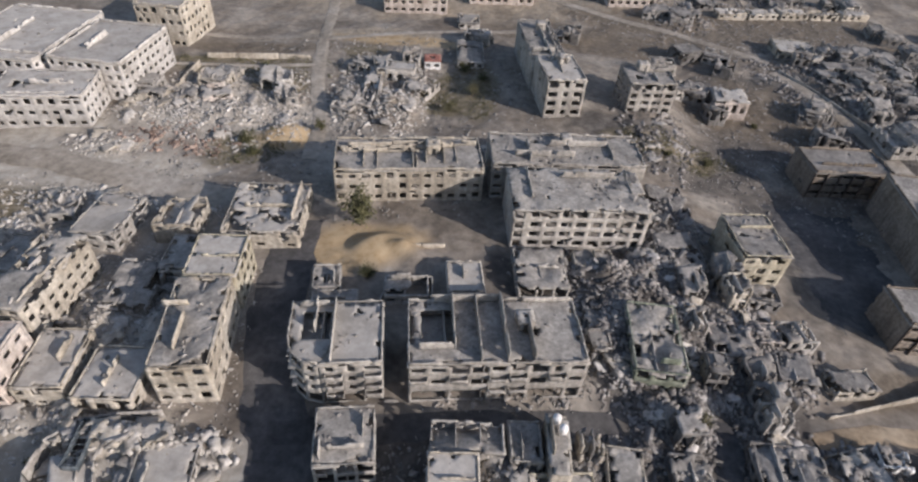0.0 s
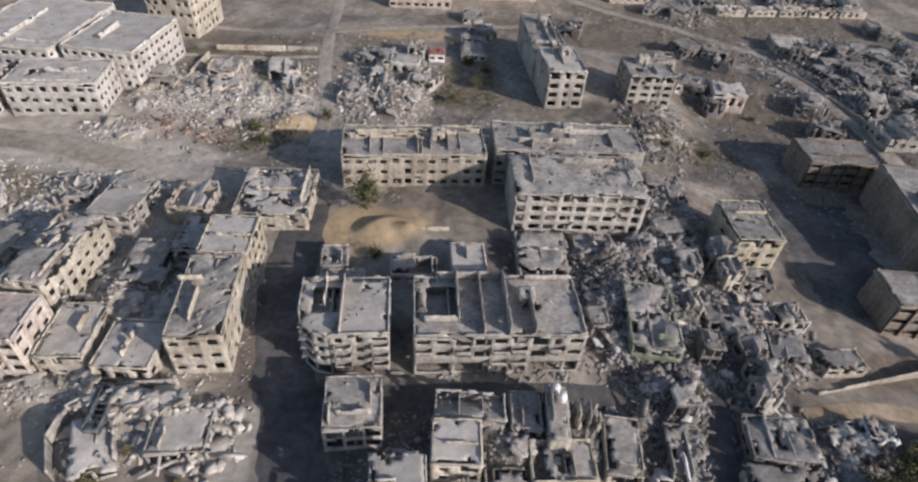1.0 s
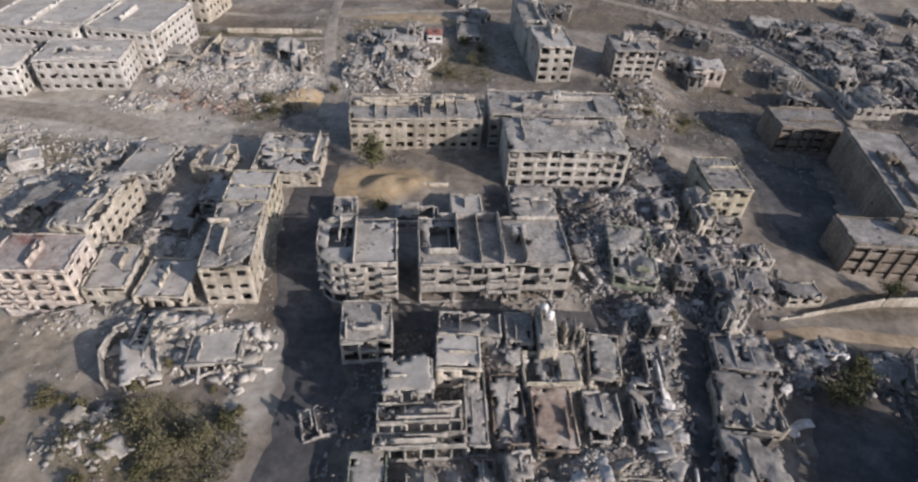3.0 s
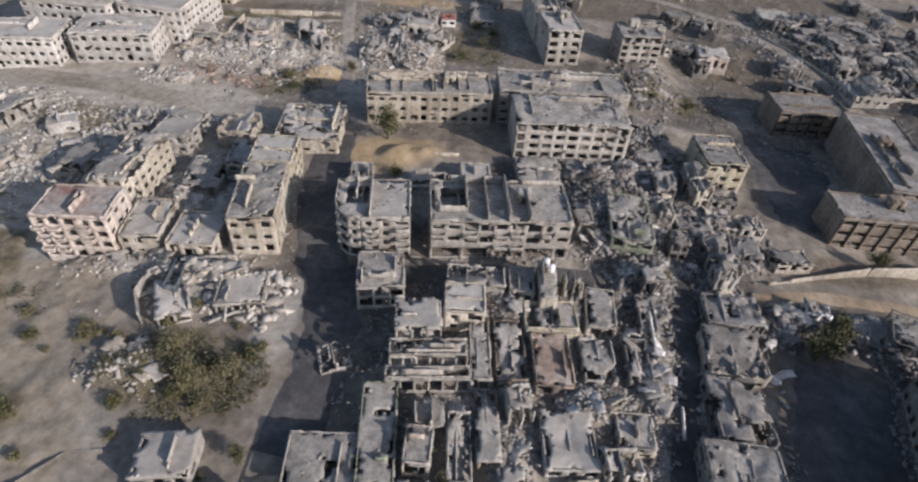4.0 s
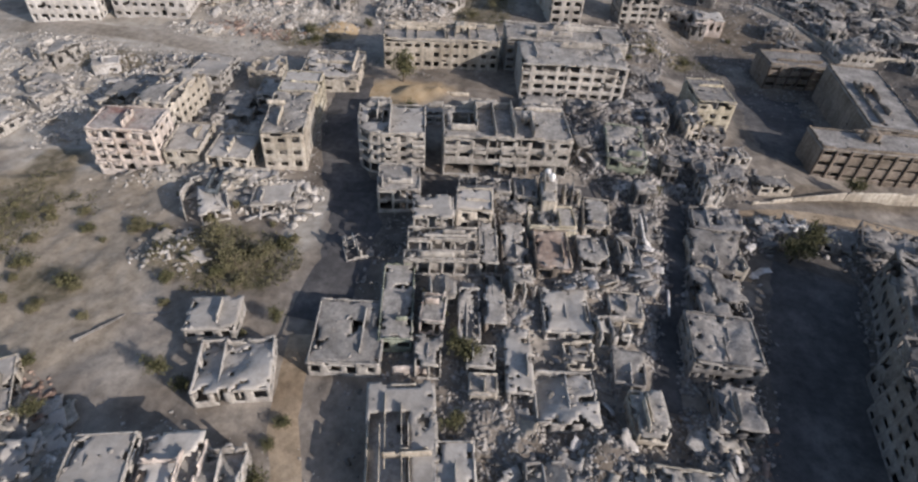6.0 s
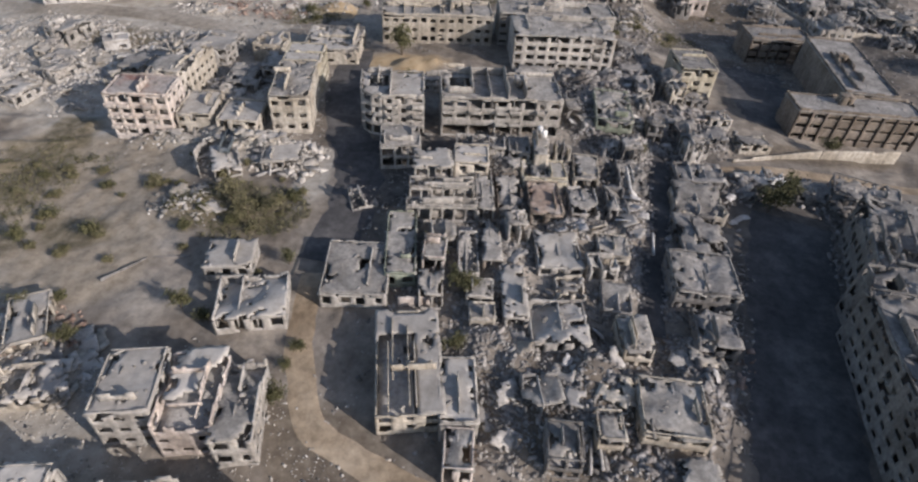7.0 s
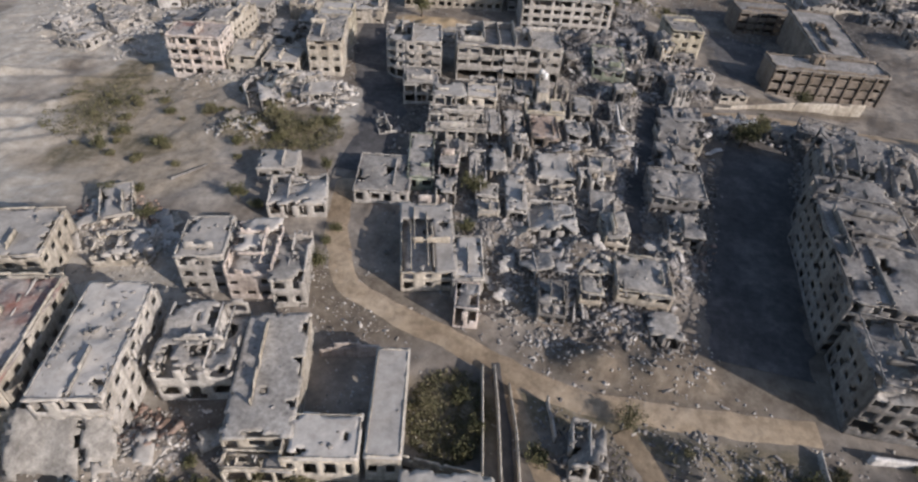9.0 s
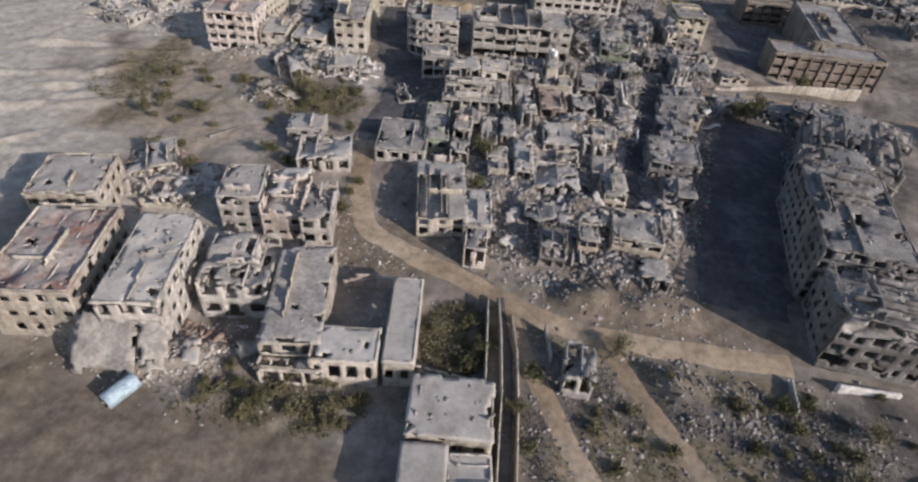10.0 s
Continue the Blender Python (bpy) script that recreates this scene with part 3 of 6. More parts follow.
# ---- heaps that shape the ground ----
for spot in ((-9, 29.5, 7, 3.6, 12, 2.0), (-4, 27.5, 4, 2.4, -20, 1.6), (-38.5, 72, 7.5, 4.6, 10, 2.8), (25.4, -37.6, 33, 36, 0, 0.8), (40.6, 10.0, 18, 26, 0, 0.8), (33.9, -72.1, 22, 14, 0, 1.2), (-60.3, 87.5, 22, 16, 10, 1.6), (-53.6, 74.3, 16, 10, 0, 1.8), (-75.1, 78.0, 12, 8, 0, 1.4), (-19.3, 94.9, 14, 20, 5, 1.8), (-13.5, 87.1, 8, 10, 0, 1.6),
             (36.5, 20.7, 9, 7, 0, 3.0), (34.7, 7.5, 6, 9, 0, 3.2), (46.5, 14.2, 6, 12, 0, 2.6), (50.1, 36.6, 8, 16, -5, 2.8), (58.5, 17.0, 6, 8, 0, 1.8), (42.8, -2.8, 8, 5, 0, 2.4), (53.1, -5.5, 9, 6, 0, 2.0), (63.0, 8.2, 9, 8, 0, 2.2), (63.4, -12.8, 8, 6, 0, 2.0), (71.6, -10.5, 6, 5, 0, 1.6), (89.8, -14.1, 9, 6, -20, 2.4), (102.2, -13.8, 8, 5, 0, 1.6),
             (32.9, -11.3, 6, 5, 0, 2.4), (15.5, -17.7, 5, 4, 0, 2.2), (25.1, -17.3, 4, 7, 0, 1.8), (15.7, -47.2, 4, 8, 0, 2.0), (29.3, -35.6, 7, 5, 0, 2.2), (41.2, -31.4, 5, 8, 0, 2.2), (43.4, -44.7, 6, 8, 0, 2.4), (13.9, -66.3, 7, 9, 0, 2.4),
             (27.9, -70.1, 8, 8, 0, 2.6), (20.0, -78.0, 9, 6, 0, 2.0), (36.0, -82.0, 9, 5, 0, 2.0), (45.8, -66.1, 5, 9, 0, 2.2), (39.2, -90.0, 12, 4.5, -6, 2.6), (28.2, -91.0, 5, 3, 0, 2.2), (52.4, -92.0, 7, 3, -10, 1.6),
             (-40.6, -18.1, 10, 6, 10, 1.6), (-35.2, -15.0, 9, 2.8, 2, 2.6), (-46.8, -35.3, 7, 5, 0, 1.4), (-58.0, -72.0, 8, 6, 20, 1.6), (-46.0, -76.0, 8, 4, 0, 1.8), (-36.5, -113.8, 9, 4, 0, 2.2), (-26.4, -112.3, 9, 3, 0, 1.2), (-59.2, -12.5, 12, 3, 4, 1.8), (-45.6, -13.6, 8, 3, 0, 2.0), (-38.5, 8.7, 3, 12, 4, 2.6), (-52.5, 3.7, 5, 6, 0, 2.6),
             (-76.4, 21.8, 10, 12, 0, 1.5), (-56.4, 11.4, 5, 9, 0, 2.4), (-44.5, 5.1, 4, 12, 0, 2.0), (-72.7, 38.3, 14, 5, 0, 1.2), (-94.5, 28.3, 16, 14, 0, 1.2), (-118.1, 38.1, 18, 12, 0, 1.2), (-92.2, 8.2, 10, 10, 0, 1.2), (-112.3, 14.3, 14, 10, 0, 1.0), (88.0, 178.0, 13, 9, -10, 2.0), (66.0, 200.0, 20, 5, 0, 1.4), (130.0, 205.0, 30, 6, 5, 1.2), (22.1, 26.5, 6, 4, 0, 2.2), (32.6, 26.0, 7, 4, 5, 2.6), (42.3, 28.5, 4, 4, 0, 2.2), (-55.9, 39.7, 12, 3.5, -6, 1.0), (-80.9, 60.5, 8, 5, 0, 1.2), (22.8, -103.2, 3, 5, 0, 1.6), (38.7, -105.3, 9, 6, 20, 2.0), (49.0, -108.4, 8, 6, 0, 1.6), (63.4, -112.6, 10, 7, 0, 1.2), (24.4, -118.7, 4, 8, 20, 1.2),
             (128.8, 127.9, 26, 26, 0, 1.8), (158.9, 108.5, 22, 22, 0, 1.8), (85.6, -36.3, 9, 12, 0, 2.8), (79.7, -17.3, 12, 4, -28, 2.4), (91.8, -20.1, 8, 5, 0, 2.0), (58.2, 86.0, 10, 20, 0, 1.2), (23.1, 67.0, 26, 5, 6, 1.3), (-13.3, 68.5, 10, 4, 6, 1.0)):
    heap(*spot)

rng = np.random.RandomState(14)
for _ in range(34):
    heap(rng.uniform(-150, -74), rng.uniform(-95, 8), rng.uniform(5, 14), rng.uniform(1.2, 3.0), rng.uniform(-10, 55), rng.uniform(0.5, 1.3))
RIDGES = len(HEAPS)

# ---- the large blocks ----
FLATS = "ruined apartment blocks"
block = building
block("apartment_block", "grey four-storey concrete apartment block with gutted balconies", 12.5, 2.2, 27.2, 13.0, 6.5, 13.5, 4, ("flats", "win", "win", "blank"), GREY, SCREED, 0.16, 0.05, 0.14, 0.2, 0.7, ((True, -6.4, -3.5, 6.2, 2.4), (False, -3.4, -12.0, -6.4, 1.6), (True, -2.6, -6.2, 6.2, 2.0), (True, 1.4, -6.2, 6.2, 2.9), (True, 5.4, -6.3, 1.5, 2.4), (False, 6.0, -10.0, 1.4, 1.9), (False, 5.8, 5.0, 13.0, 1.2)), True, 3.0, balconies=((0, 1, 1, 4), (2, 3, 1, 4), (4, 6, 1, 4), (7, 8, 1, 4)), cut=(-11.6, -6.7, -2.8, 4.6))
block("apartment_block", "grey round-cornered four-storey concrete block with burnt-out balconies", -12.0, -0.2, 14.4, 12.4, 7, 13.4, 4, ("flats", "win", "win", "win"), GREY, PALE_SCREED, 0.2, 0.05, 0.16, 0.2, 0.6, ((True, -0.2, -6.0, 6.0, 1.5), (True, -3.0, 0.0, 6.0, 2.0), (False, 5.2, -6.0, 0.0, 1.4)), False, 2.9, 5.0, balconies=((2, 3, 1, 4), (4, 5, 1, 4)), cut=(-5.4, -0.6, -1.6, 4.2))
block("apartment_block", "long beige four-storey apartment block with rows of empty windows", -6.4, 51.3, 32.0, 12.6, 8, 12.7, 4, ("win", "win", "win", "win"), BEIGE, SCREED, 0.12, 0.05, 0.16, 0.4, 0.5, 12, True, 2.6)
block("apartment_block", "grey four-storey apartment block with a debris-strewn flat roof", 28.5, 56.4, 34.0, 12.6, 5, 13.4, 4, ("win", "win", "win", "win"), GREY, SCREED, 0.2, 0.06, 0.14, 0.4, 0.6, 6, True, 2.8)
block("apartment_block", "grey apartment block stripped to its concrete frame", 29.4, 40.6, 27.6, 14.4, 5, 14.2, 4, ("bay", "bay", "win", "blank"), GREY, SCREED, 0.24, 0.14, 0.16, 0.9, 0.0, 3, False, 3.0)
block("tower_block", "narrow grey tower block gutted by fire", 30.6, 96.2, 10.6, 16.0, 9, 14.8, 5, ("bay", "win", "win", "blank"), GREY, PALE_SCREED, 0.2, 0.06, 0.12, 0.2, 0.5, 2, True)
block("apartment_block", "long grey apartment block with a collapsed upper floor", 26.8, 118.5, 10.0, 29.0, 7, 13.5, 4, ("win", "win", "win", "blank"), GREY, SCREED, 0.25, 0.2, 0.2, 0.8, 0.5, 5, True)
block("tower_block", "square grey tower block with shell holes", 56.4, 100.4, 13.2, 12.0, 6, 12.6, 4, ("bay", "win", "win", "win"), GREY, SCREED, 0.22, 0.1, 0.14, 0.3, 0.5, 3, True)
block("apartment_block", "pinkish four-storey block with a reddish roof terrace", -67.2, -6.2, 13.6, 9.6, 4, 11.2, 4, ("bay", "win", "win", "bay"), PINK, STAINED_SCREED, 0.16, 0.06, 0.14, 0.4, 0.5, 2, False, 2.7, balconies=((0, 2, 1, 4), (3, 4, 1, 4)))
block("apartment_block", "beige block whose pierced windowed side still stands", -66.0, 10.6, 8.0, 18.0, -4, 11.4, 4, ("win", "win", "win", "win"), BEIGE, SCREED, 0.26, 0.2, 0.42, 2.0, 0.0, 1, False, 2.5)
block("apartment_block", "beige four-storey apartment block with square windows", -35.2, 1.4, 8.8, 18.4, 8, 12.0, 4, ("win", "win", "win", "win"), BEIGE, SCREED, 0.22, 0.16, 0.3, 1.5, 0.2, ((True, -1.0, -6.0, 1.0, 1.4), (False, 3.0, -5.0, -1.0, 1.2)), False, 2.8)
block("apartment_block", "yellowish apartment block with a smooth flat roof", -36.6, 16.6, 9.0, 10.5, 4, 11.6, 4, ("win", "bay", "win", "win"), YELLOW, PALE_SCREED, 0.14, 0.05, 0.06, 0.1, 0.4, 1, False, 2.8)
block("ruined_house", "beige house with a caved-in roof and open courtyard", -33.5, 35.0, 15.0, 16.0, 4, 8.2, 3, ("win", "bay", "win", "win"), BEIGE, PALE_SCREED, 0.36, 0.3, 0.4, 1.4, 0.2, 2, False, group="ruined houses", category="house")
block("public_building", "pale four-storey public building with regular windows", -93.4, 94.5, 20.0, 25.0, -4, 13.5, 4, ("win", "win", "win", "win"), LIME, PALE_SCREED, 0.06, 0.02, 0.03, 0.2, 0.7, 1, False, 2.6)
block("public_building", "pale long block with a blotched flat roof", -119.5, 98.0, 27.0, 34.0, -2, 13.0, 4, ("win", "win", "win", "win"), LIME, PALE_SCREED, 0.06, 0.03, 0.05, 0.2, 0.7, 3, False, 2.6)
block("public_building", "pale four-storey wing with a cracked facade", -99.5, 72.5, 22.0, 14.0, 9, 11.6, 4, ("win", "win", "win", "win"), LIME, PALE_SCREED, 0.12, 0.05, 0.08, 0.3, 0.4, 2, False, 2.6)
block("public_building", "pale wing with a row of small windows", -123.0, 66.0, 20.0, 14.0, 9, 11.0, 4, ("win", "win", "win", "win"), LIME, PALE_SCREED, 0.12, 0.06, 0.08, 0.3, 0.4, 2, False, 2.6)
block("apartment_block", "beige block standing behind the public buildings", -92.0, 132.0, 15.0, 20.0, -4, 13.5, 4, ("win", "win", "win", "win"), BEIGE, PALE_SCREED, 0.08, 0.03, 0.06, 0.2, 0.6, 1, True, 2.6)
block("villa", "yellow two-storey house with a broken roof and blank side", 65.8, 34.9, 9.6, 13.0, 5, 10.2, 3, ("win", "win", "win", "blank"), YELLOW, SCREED, 0.14, 0.12, 0.25, 0.6, 0.3, 1, False, 3.4, group="ruined houses", category="house")
# the school: three wings round a yard
block("school_wing", "brown and cream three-storey school wing with pilasters", 105.4, 20.8, 32.5, 9.8, 0, 7.0, 3, ("bands", "bands", "bands", "blank"), BROWN, SCREED, 0.05, 0.02, 0.06, 0.15, 0.8, 1, True,  3.6, pilasters=True, group="school wings", category="school")
block("school_wing", "grey-roofed long school wing beside a dark yard", 114.2, 45.6, 14.0, 38.0, -6, 7.8, 3, ("bands", "bands", "bands", "blank"), BROWN, SCREED, 0.05, 0.02, 0.08, 0.15, 0.6, 2, True,  3.6, pilasters=True, group="school wings", category="school")
block("school_wing", "brown three-storey school wing with a dark pilaster grid", 104.6, 74.8, 20.5, 11.5, 3, 4.6, 3, ("bands", "bands", "bands", "blank"), BROWN, SCREED, 0.05, 0.02, 0.06, 0.15, 0.8, 1, False,  3.6, pilasters=True, group="school wings", category="school")
# east of the broad street
block("apartment_block", "long grey five-storey apartment block with a collapsed top floor", 77.0, -69.6, 15.0, 29.6, -9, 12.2, 5, ("bay", "win", "bay", "win"), DIM_GREY, SCREED, 0.18, 0.1, 0.4, 2.4, 0.3, 8, False, 2.7)
block("apartment_block", "collapsed grey block with slabs sliding off its floors", 89.0, -40.0, 18.0, 24.0, -18, 11.5, 3, ("bay", "win", "bay", "win"), DIM_GREY, SCREED, 0.4, 0.3, 0.45, 2.0, 0.0, 6, False, 2.7, slump=0.25)
block("apartment_block", "grey five-storey corner block with pancaked floors", 74.8, -91.6, 15.0, 13.6, -8, 10.8, 5, ("bay", "win", "bay", "win"), DIM_GREY, SCREED, 0.32, 0.34, 0.42, 2.4, 0.3, 6, False, 2.7, slump=0.15)
block("apartment_block", "dark grey block crushed between taller ruins", 80.5, -52.0, 13.0, 8.0, -8, 12.0, 3, ("bay", "win", "bay", "win"), DIM_GREY, SCREED, 0.36, 0.3, 0.4, 1.8, 0.0, 2, False, 2.7, slump=0.2)
# south-west group
block("apartment_block", "pale three-storey block with a stained reddish roof", -56.0, -102.6, 13.0, 20.0, 9, 8.8, 3, ("win", "win", "win", "win"), BEIGE, STAINED_SCREED, 0.16, 0.06, 0.14, 1.6, 0.5, 2, False, 2.6)
block("apartment_block", "pale block with a smooth slab roof slumping to the ground", -40.4, -102.4, 9.2, 20.0, 8, 9.2, 3, ("bay", "win", "win", "win"), GREY, PALE_SCREED, 0.22, 0.16, 0.14, 0.8, 0.2, 1, False, 2.8)
block("ruined_house", "roofless grey house with broken upper walls", -28.4, -98.0, 10.6, 12.6, 9, 7.0, 2, ("bay", "win", "win", "win"), GREY, SCREED, 0.34, 0.25, 0.5, 1.0, 0.0, 2, False, group="ruined houses", category="house")

# ---- smaller houses ----
HOUSES = "ruined houses"


def house(label, x, y, w, d, yaw, h, storeys=2, styles=("win", "win", "win", "win"), wall=GREY, roof=SCREED, ruin=0.3, broke=0.28, holes=0.28, sag=0.6, parapet=0.4, roof_walls=1, bay=2.8, cut=None, above=False):
    slump = 0.0 if ruin < 0.27 or cut else (0.0, 0.55, 0.3, 0.0, 0.7)[SERIAL[0] % 5]
    return building("ruined_house", label, x, y, w, d, yaw, h, storeys, styles, wall, roof, ruin, broke, holes, sag, parapet if not slump and SERIAL[0] % 3 else 0.0, roof_walls if not slump else 0, False, bay, 0.0, slump, (), False, HOUSES, "house", cut, above)


house("grey two-storey house with a smooth broken roof", -35.2, -79.3, 7.6, 10.2, 10, 8.0, 3, ("win", "win", "win", "win"), GREY, PALE_SCREED, 0.25, 0.12, 0.12, 0.5)
house("torn white front of a house without a roof", -27.3, -79.0, 7.6, 12.0, 9, 7.6, 3, ("win", "win", "win", "win"), PINK, PALE_SCREED, 0.3, 0.25, 0.4, 1.6, 0.3, 3)
house("narrow grey house leaning against its torn neighbour", -21.0, -79.3, 5.4, 13.5, 10, 6.6, 2, ("bay", "win", "win", "win"), GREY, SCREED, 0.35, 0.25, 0.3, 1.0)
house("pale low house with a cracked flat roof", -66.8, -82.0, 12.5, 12.5, 13, 6.8, 2, ("win", "win", "win", "win"), BEIGE, PALE_SCREED, 0.15, 0.08, 0.12, 0.4)
house("small grey house with a tilted roof slab", -32.8, -50.4, 8.0, 6.8, 8, 4.6, 2, ("win", "win", "win", "win"), GREY, PALE_SCREED, 0.2, 0.15, 0.1, 1.2)
house("crushed house below the stripped frame", 23.4, 27.6, 7.0, 5.0, 6, 7.2, 2, ("bay", "win", "win", "win"), GREY, SCREED, 0.4, 0.35, 0.4, 1.4)
house("crushed pale house below the stripped frame", 32.6, 27.9, 8.0, 5.0, 4, 6.9, 1, ("bay", "win", "win", "win"), BEIGE, SCREED, 0.4, 0.35, 0.45, 1.4)
house("small grey house with torn white walls", -26.0, -59.6, 11.0, 9.8, 12, 4.8, 2, ("bay", "win", "win", "win"), GREY, PALE_SCREED, 0.3, 0.3, 0.15, 0.8)
house("broken house facing the open field", -56.2, -3.8, 7.6, 11.5, 5, 6.6, 2, ("win", "win", "win", "win"), BEIGE, PALE_SCREED, 0.15, 0.1, 0.06, 0.3)
house("broken house with a fallen front wall", -45.8, -5.6, 9.0, 10.0, 2, 6.4, 2, ("bay", "win", "win", "win"), BEIGE, PALE_SCREED, 0.24, 0.2, 0.16, 0.8)
house("low crushed house behind a standing facade", -74.5, 14.0, 8.0, 15.0, 2, 5.0, 2, wall=BEIGE, roof=PALE_SCREED, ruin=0.4, broke=0.35, holes=0.4, sag=1.4)
house("flat-roofed grey house among rubble", -64.6, 31.0, 9.0, 12.5, -4, 6.6, 2, roof=PALE_SCREED)
house("pale house with shot-through walls", -50.6, 32.4, 8.4, 9.0, 5, 8.0, 3, wall=BEIGE, roof=PALE_SCREED)
house("collapsed house between two apartment blocks", -52.0, 14.0, 8.0, 12.0, 3, 6.0, 2, roof=SCREED, ruin=0.45, broke=0.4, holes=0.45, sag=1.5)
house("collapsed house with a crumpled roof", -45.5, 22.0, 7.0, 9.0, 3, 6.5, 2, roof=SCREED, ruin=0.45, broke=0.4, holes=0.4, sag=1.5)
house("low house with a small flat roof behind the blocks", 7.5, 19.6, 6.6, 8.0, 7, 7.5, 1, wall=GREY, roof=PALE_SCREED, ruin=0.1, broke=0.05, holes=0.1, sag=0.2, parapet=0.5)
house("walled yard house without a roof", -3.0, 16.7, 8.0, 5.2, 6, 7.4, 1, wall=GREY, roof=SCREED, ruin=0.08, broke=0.05, holes=0.9)
house("little grey house beside a tree", -17.8, 17.6, 5.0, 5.8, 9, 7.1, 1, wall=GREY, roof=SCREED, ruin=0.15)
house("low annexe with a plain roof", -15.3, 12.1, 8.0, 4.6, 8, 6.9, 1, wall=GREY, roof=SCREED, ruin=0.1, broke=0.05, holes=0.05)
house("wrecked two-storey annexe below a gutted block", 21.8, 23.8, 9.6, 11.0, 5, 7.3, 2, ("frame", "win", "win", "win"), roof=SCREED, ruin=0.35, broke=0.3, holes=0.35, sag=1.2)
house("heap-like house with a shattered roof", 37.0, 22.9, 14.0, 10.0, 2, 6.7, 2, ruin=0.45, broke=0.4, holes=0.4, sag=1.8, wall=DIM_GREY)
house("greenish three-storey house with a ruined top", 40.3, 7.5, 8.6, 15.0, -3, 8.6, 3, ("bay", "win", "win", "win"), GREEN, SCREED, 0.25, 0.2, 0.35, 1.4)
house("grey house collapsed into a heap", 32.8, 13.0, 7.0, 9.0, -1, 6.8, 2, ruin=0.4, broke=0.4, holes=0.4, sag=1.6, wall=DIM_GREY)
house("pale-fronted ruined house with broken floors", 55.9, 11.6, 7.2, 8.0, -3, 5.0, 2, ("bay", "win", "win", "win"), PINK, SCREED, 0.3, 0.25, 0.4, 1.2)
house("crushed house with hanging slabs", 50.8, 33.3, 9.2, 12.0, 2, 6.1, 2, ruin=0.45, broke=0.4, holes=0.45, sag=1.8, wall=DIM_GREY)
house("crushed house at the end of a block", 52.9, 51.1, 8.2, 10.6, 3, 6.0, 2, ruin=0.45, broke=0.45, holes=0.5, sag=1.8, wall=DIM_GREY)
# the dense quarter south of the front street
house("pale house with a smooth sloping roof", 7.3, -19.7, 7.0, 7.2, 3, 8.8, 3, ("bay", "blank", "win", "win"), BEIGE, PALE_SCREED, 0.12, 0.05, 0.04, 0.2)
house("long strip of rubble-covered roof", 9.0, -13.2, 10.6, 5.0, 2, 8.6, 2, ("win", "win", "win", "win"), GREY, SCREED, 0.3, 0.2, 0.4, 1.4)
house("three-storey grey house with a smooth flat roof", 0.0, -27.0, 7.4, 6.4, 7, 12.2, 3, ("frame", "blank", "win", "win"), GREY, PALE_SCREED, 0.12, 0.05, 0.08, 0.2, 0.4, 1, 2.5)
house("stepped terrace of small open rooms", 2.2, -31.9, 12.4, 3.2, 6, 9.8, 2, ("frame", "win", "win", "win"), GREY, SCREED, 0.22, 0.12, 0.35, 0.6, 0.5, 4, 2.1)
house("lower row of gutted rooms below a terrace", 2.4, -34.7, 13.4, 2.3, 6, 7.3, 1, ("frame", "win", "win", "win"), GREY, SCREED, 0.24, 0.12, 0.4, 0.5, 0.3, 2, 2.1)
house("fallen shell of a small house standing in the street", -13.4, -31.0, 5.2, 4.4, 22, 5.4, 1, ("frame", "frame", "win", "frame"), GREY, SCREED, 0.55, 0.7, 0.8, 1.4, 0.0, 2)
house("broken white shell of a small house", -8.2, -14.7, 8.4, 9.0, 8, 8.9, 2, ("frame", "win", "win", "bay"), GREY, SCREED, 0.24, 0.2, 0.34, 1.0, 0.4, 3)
house("rubble-filled ruin beside a stair tower", 17.4, -13.2, 4.6, 6.4, 3, 8.0, 1, ("bay", "win", "win", "win"), GREY, SCREED, 0.26, 0.25, 0.3, 1.2)
house("narrow pale stair tower of a ruined house", 21.9, -14.0, 3.0, 9.0, 1, 9.6, 3, ("blank", "win", "win", "win"), BEIGE, SCREED, 0.12, 0.05, 0.1, 0.4)
house("pale walled house open to the sky", 22.5, -20.2, 9.2, 6.4, 5, 6.8, 2, ("blank", "win", "win", "win"), YELLOW, SCREED, 0.14, 0.1, 0.6, 1.0)
house("house with a reddish-brown flat roof", 22.4, -29.0, 6.4, 11.0, 4, 6.1, 2, ("bay", "win", "win", "win"), BROWN, RED_SCREED, 0.15, 0.1, 0.08, 0.4)
house("low grey flat-roofed house", 24.4, -42.8, 8.0, 9.6, 4, 5.2, 2, ("bay", "win", "win", "win"), GREY, PALE_SCREED, 0.15, 0.1, 0.06, 0.6)
house("wide low house with a torn white front", -10.5, -51.5, 11.0, 13.0, 4, 4.8, 2, ("bay", "win", "win", "win"), GREY, SCREED, 0.22, 0.15, 0.3, 0.8)
house("long narrow house with a ribbed roof", -3.9, -44.4, 5.4, 17.0, 6, 5.3, 2, ("bay", "win", "win", "win"), GREEN, SCREED, 0.14, 0.1, 0.1, 0.3)
house("courtyard house with bare inner walls", 0.6, -69.6, 9.6, 19.0, 9, 4.9, 2, ("bay", "win", "win", "blank"), BEIGE, PALE_SCREED, 0.15, 0.12, 0.15, 0.3, 0.6, 6, 2.8, (-4.4, 1.0, -9.0, 4.6))
house("side house with a plain flat roof", 8.2, -74.0, 5.4, 11.0, 6, 4.6, 1, ("bay", "win", "win", "win"), GREY, PALE_SCREED, 0.15, 0.1, 0.06, 0.3)
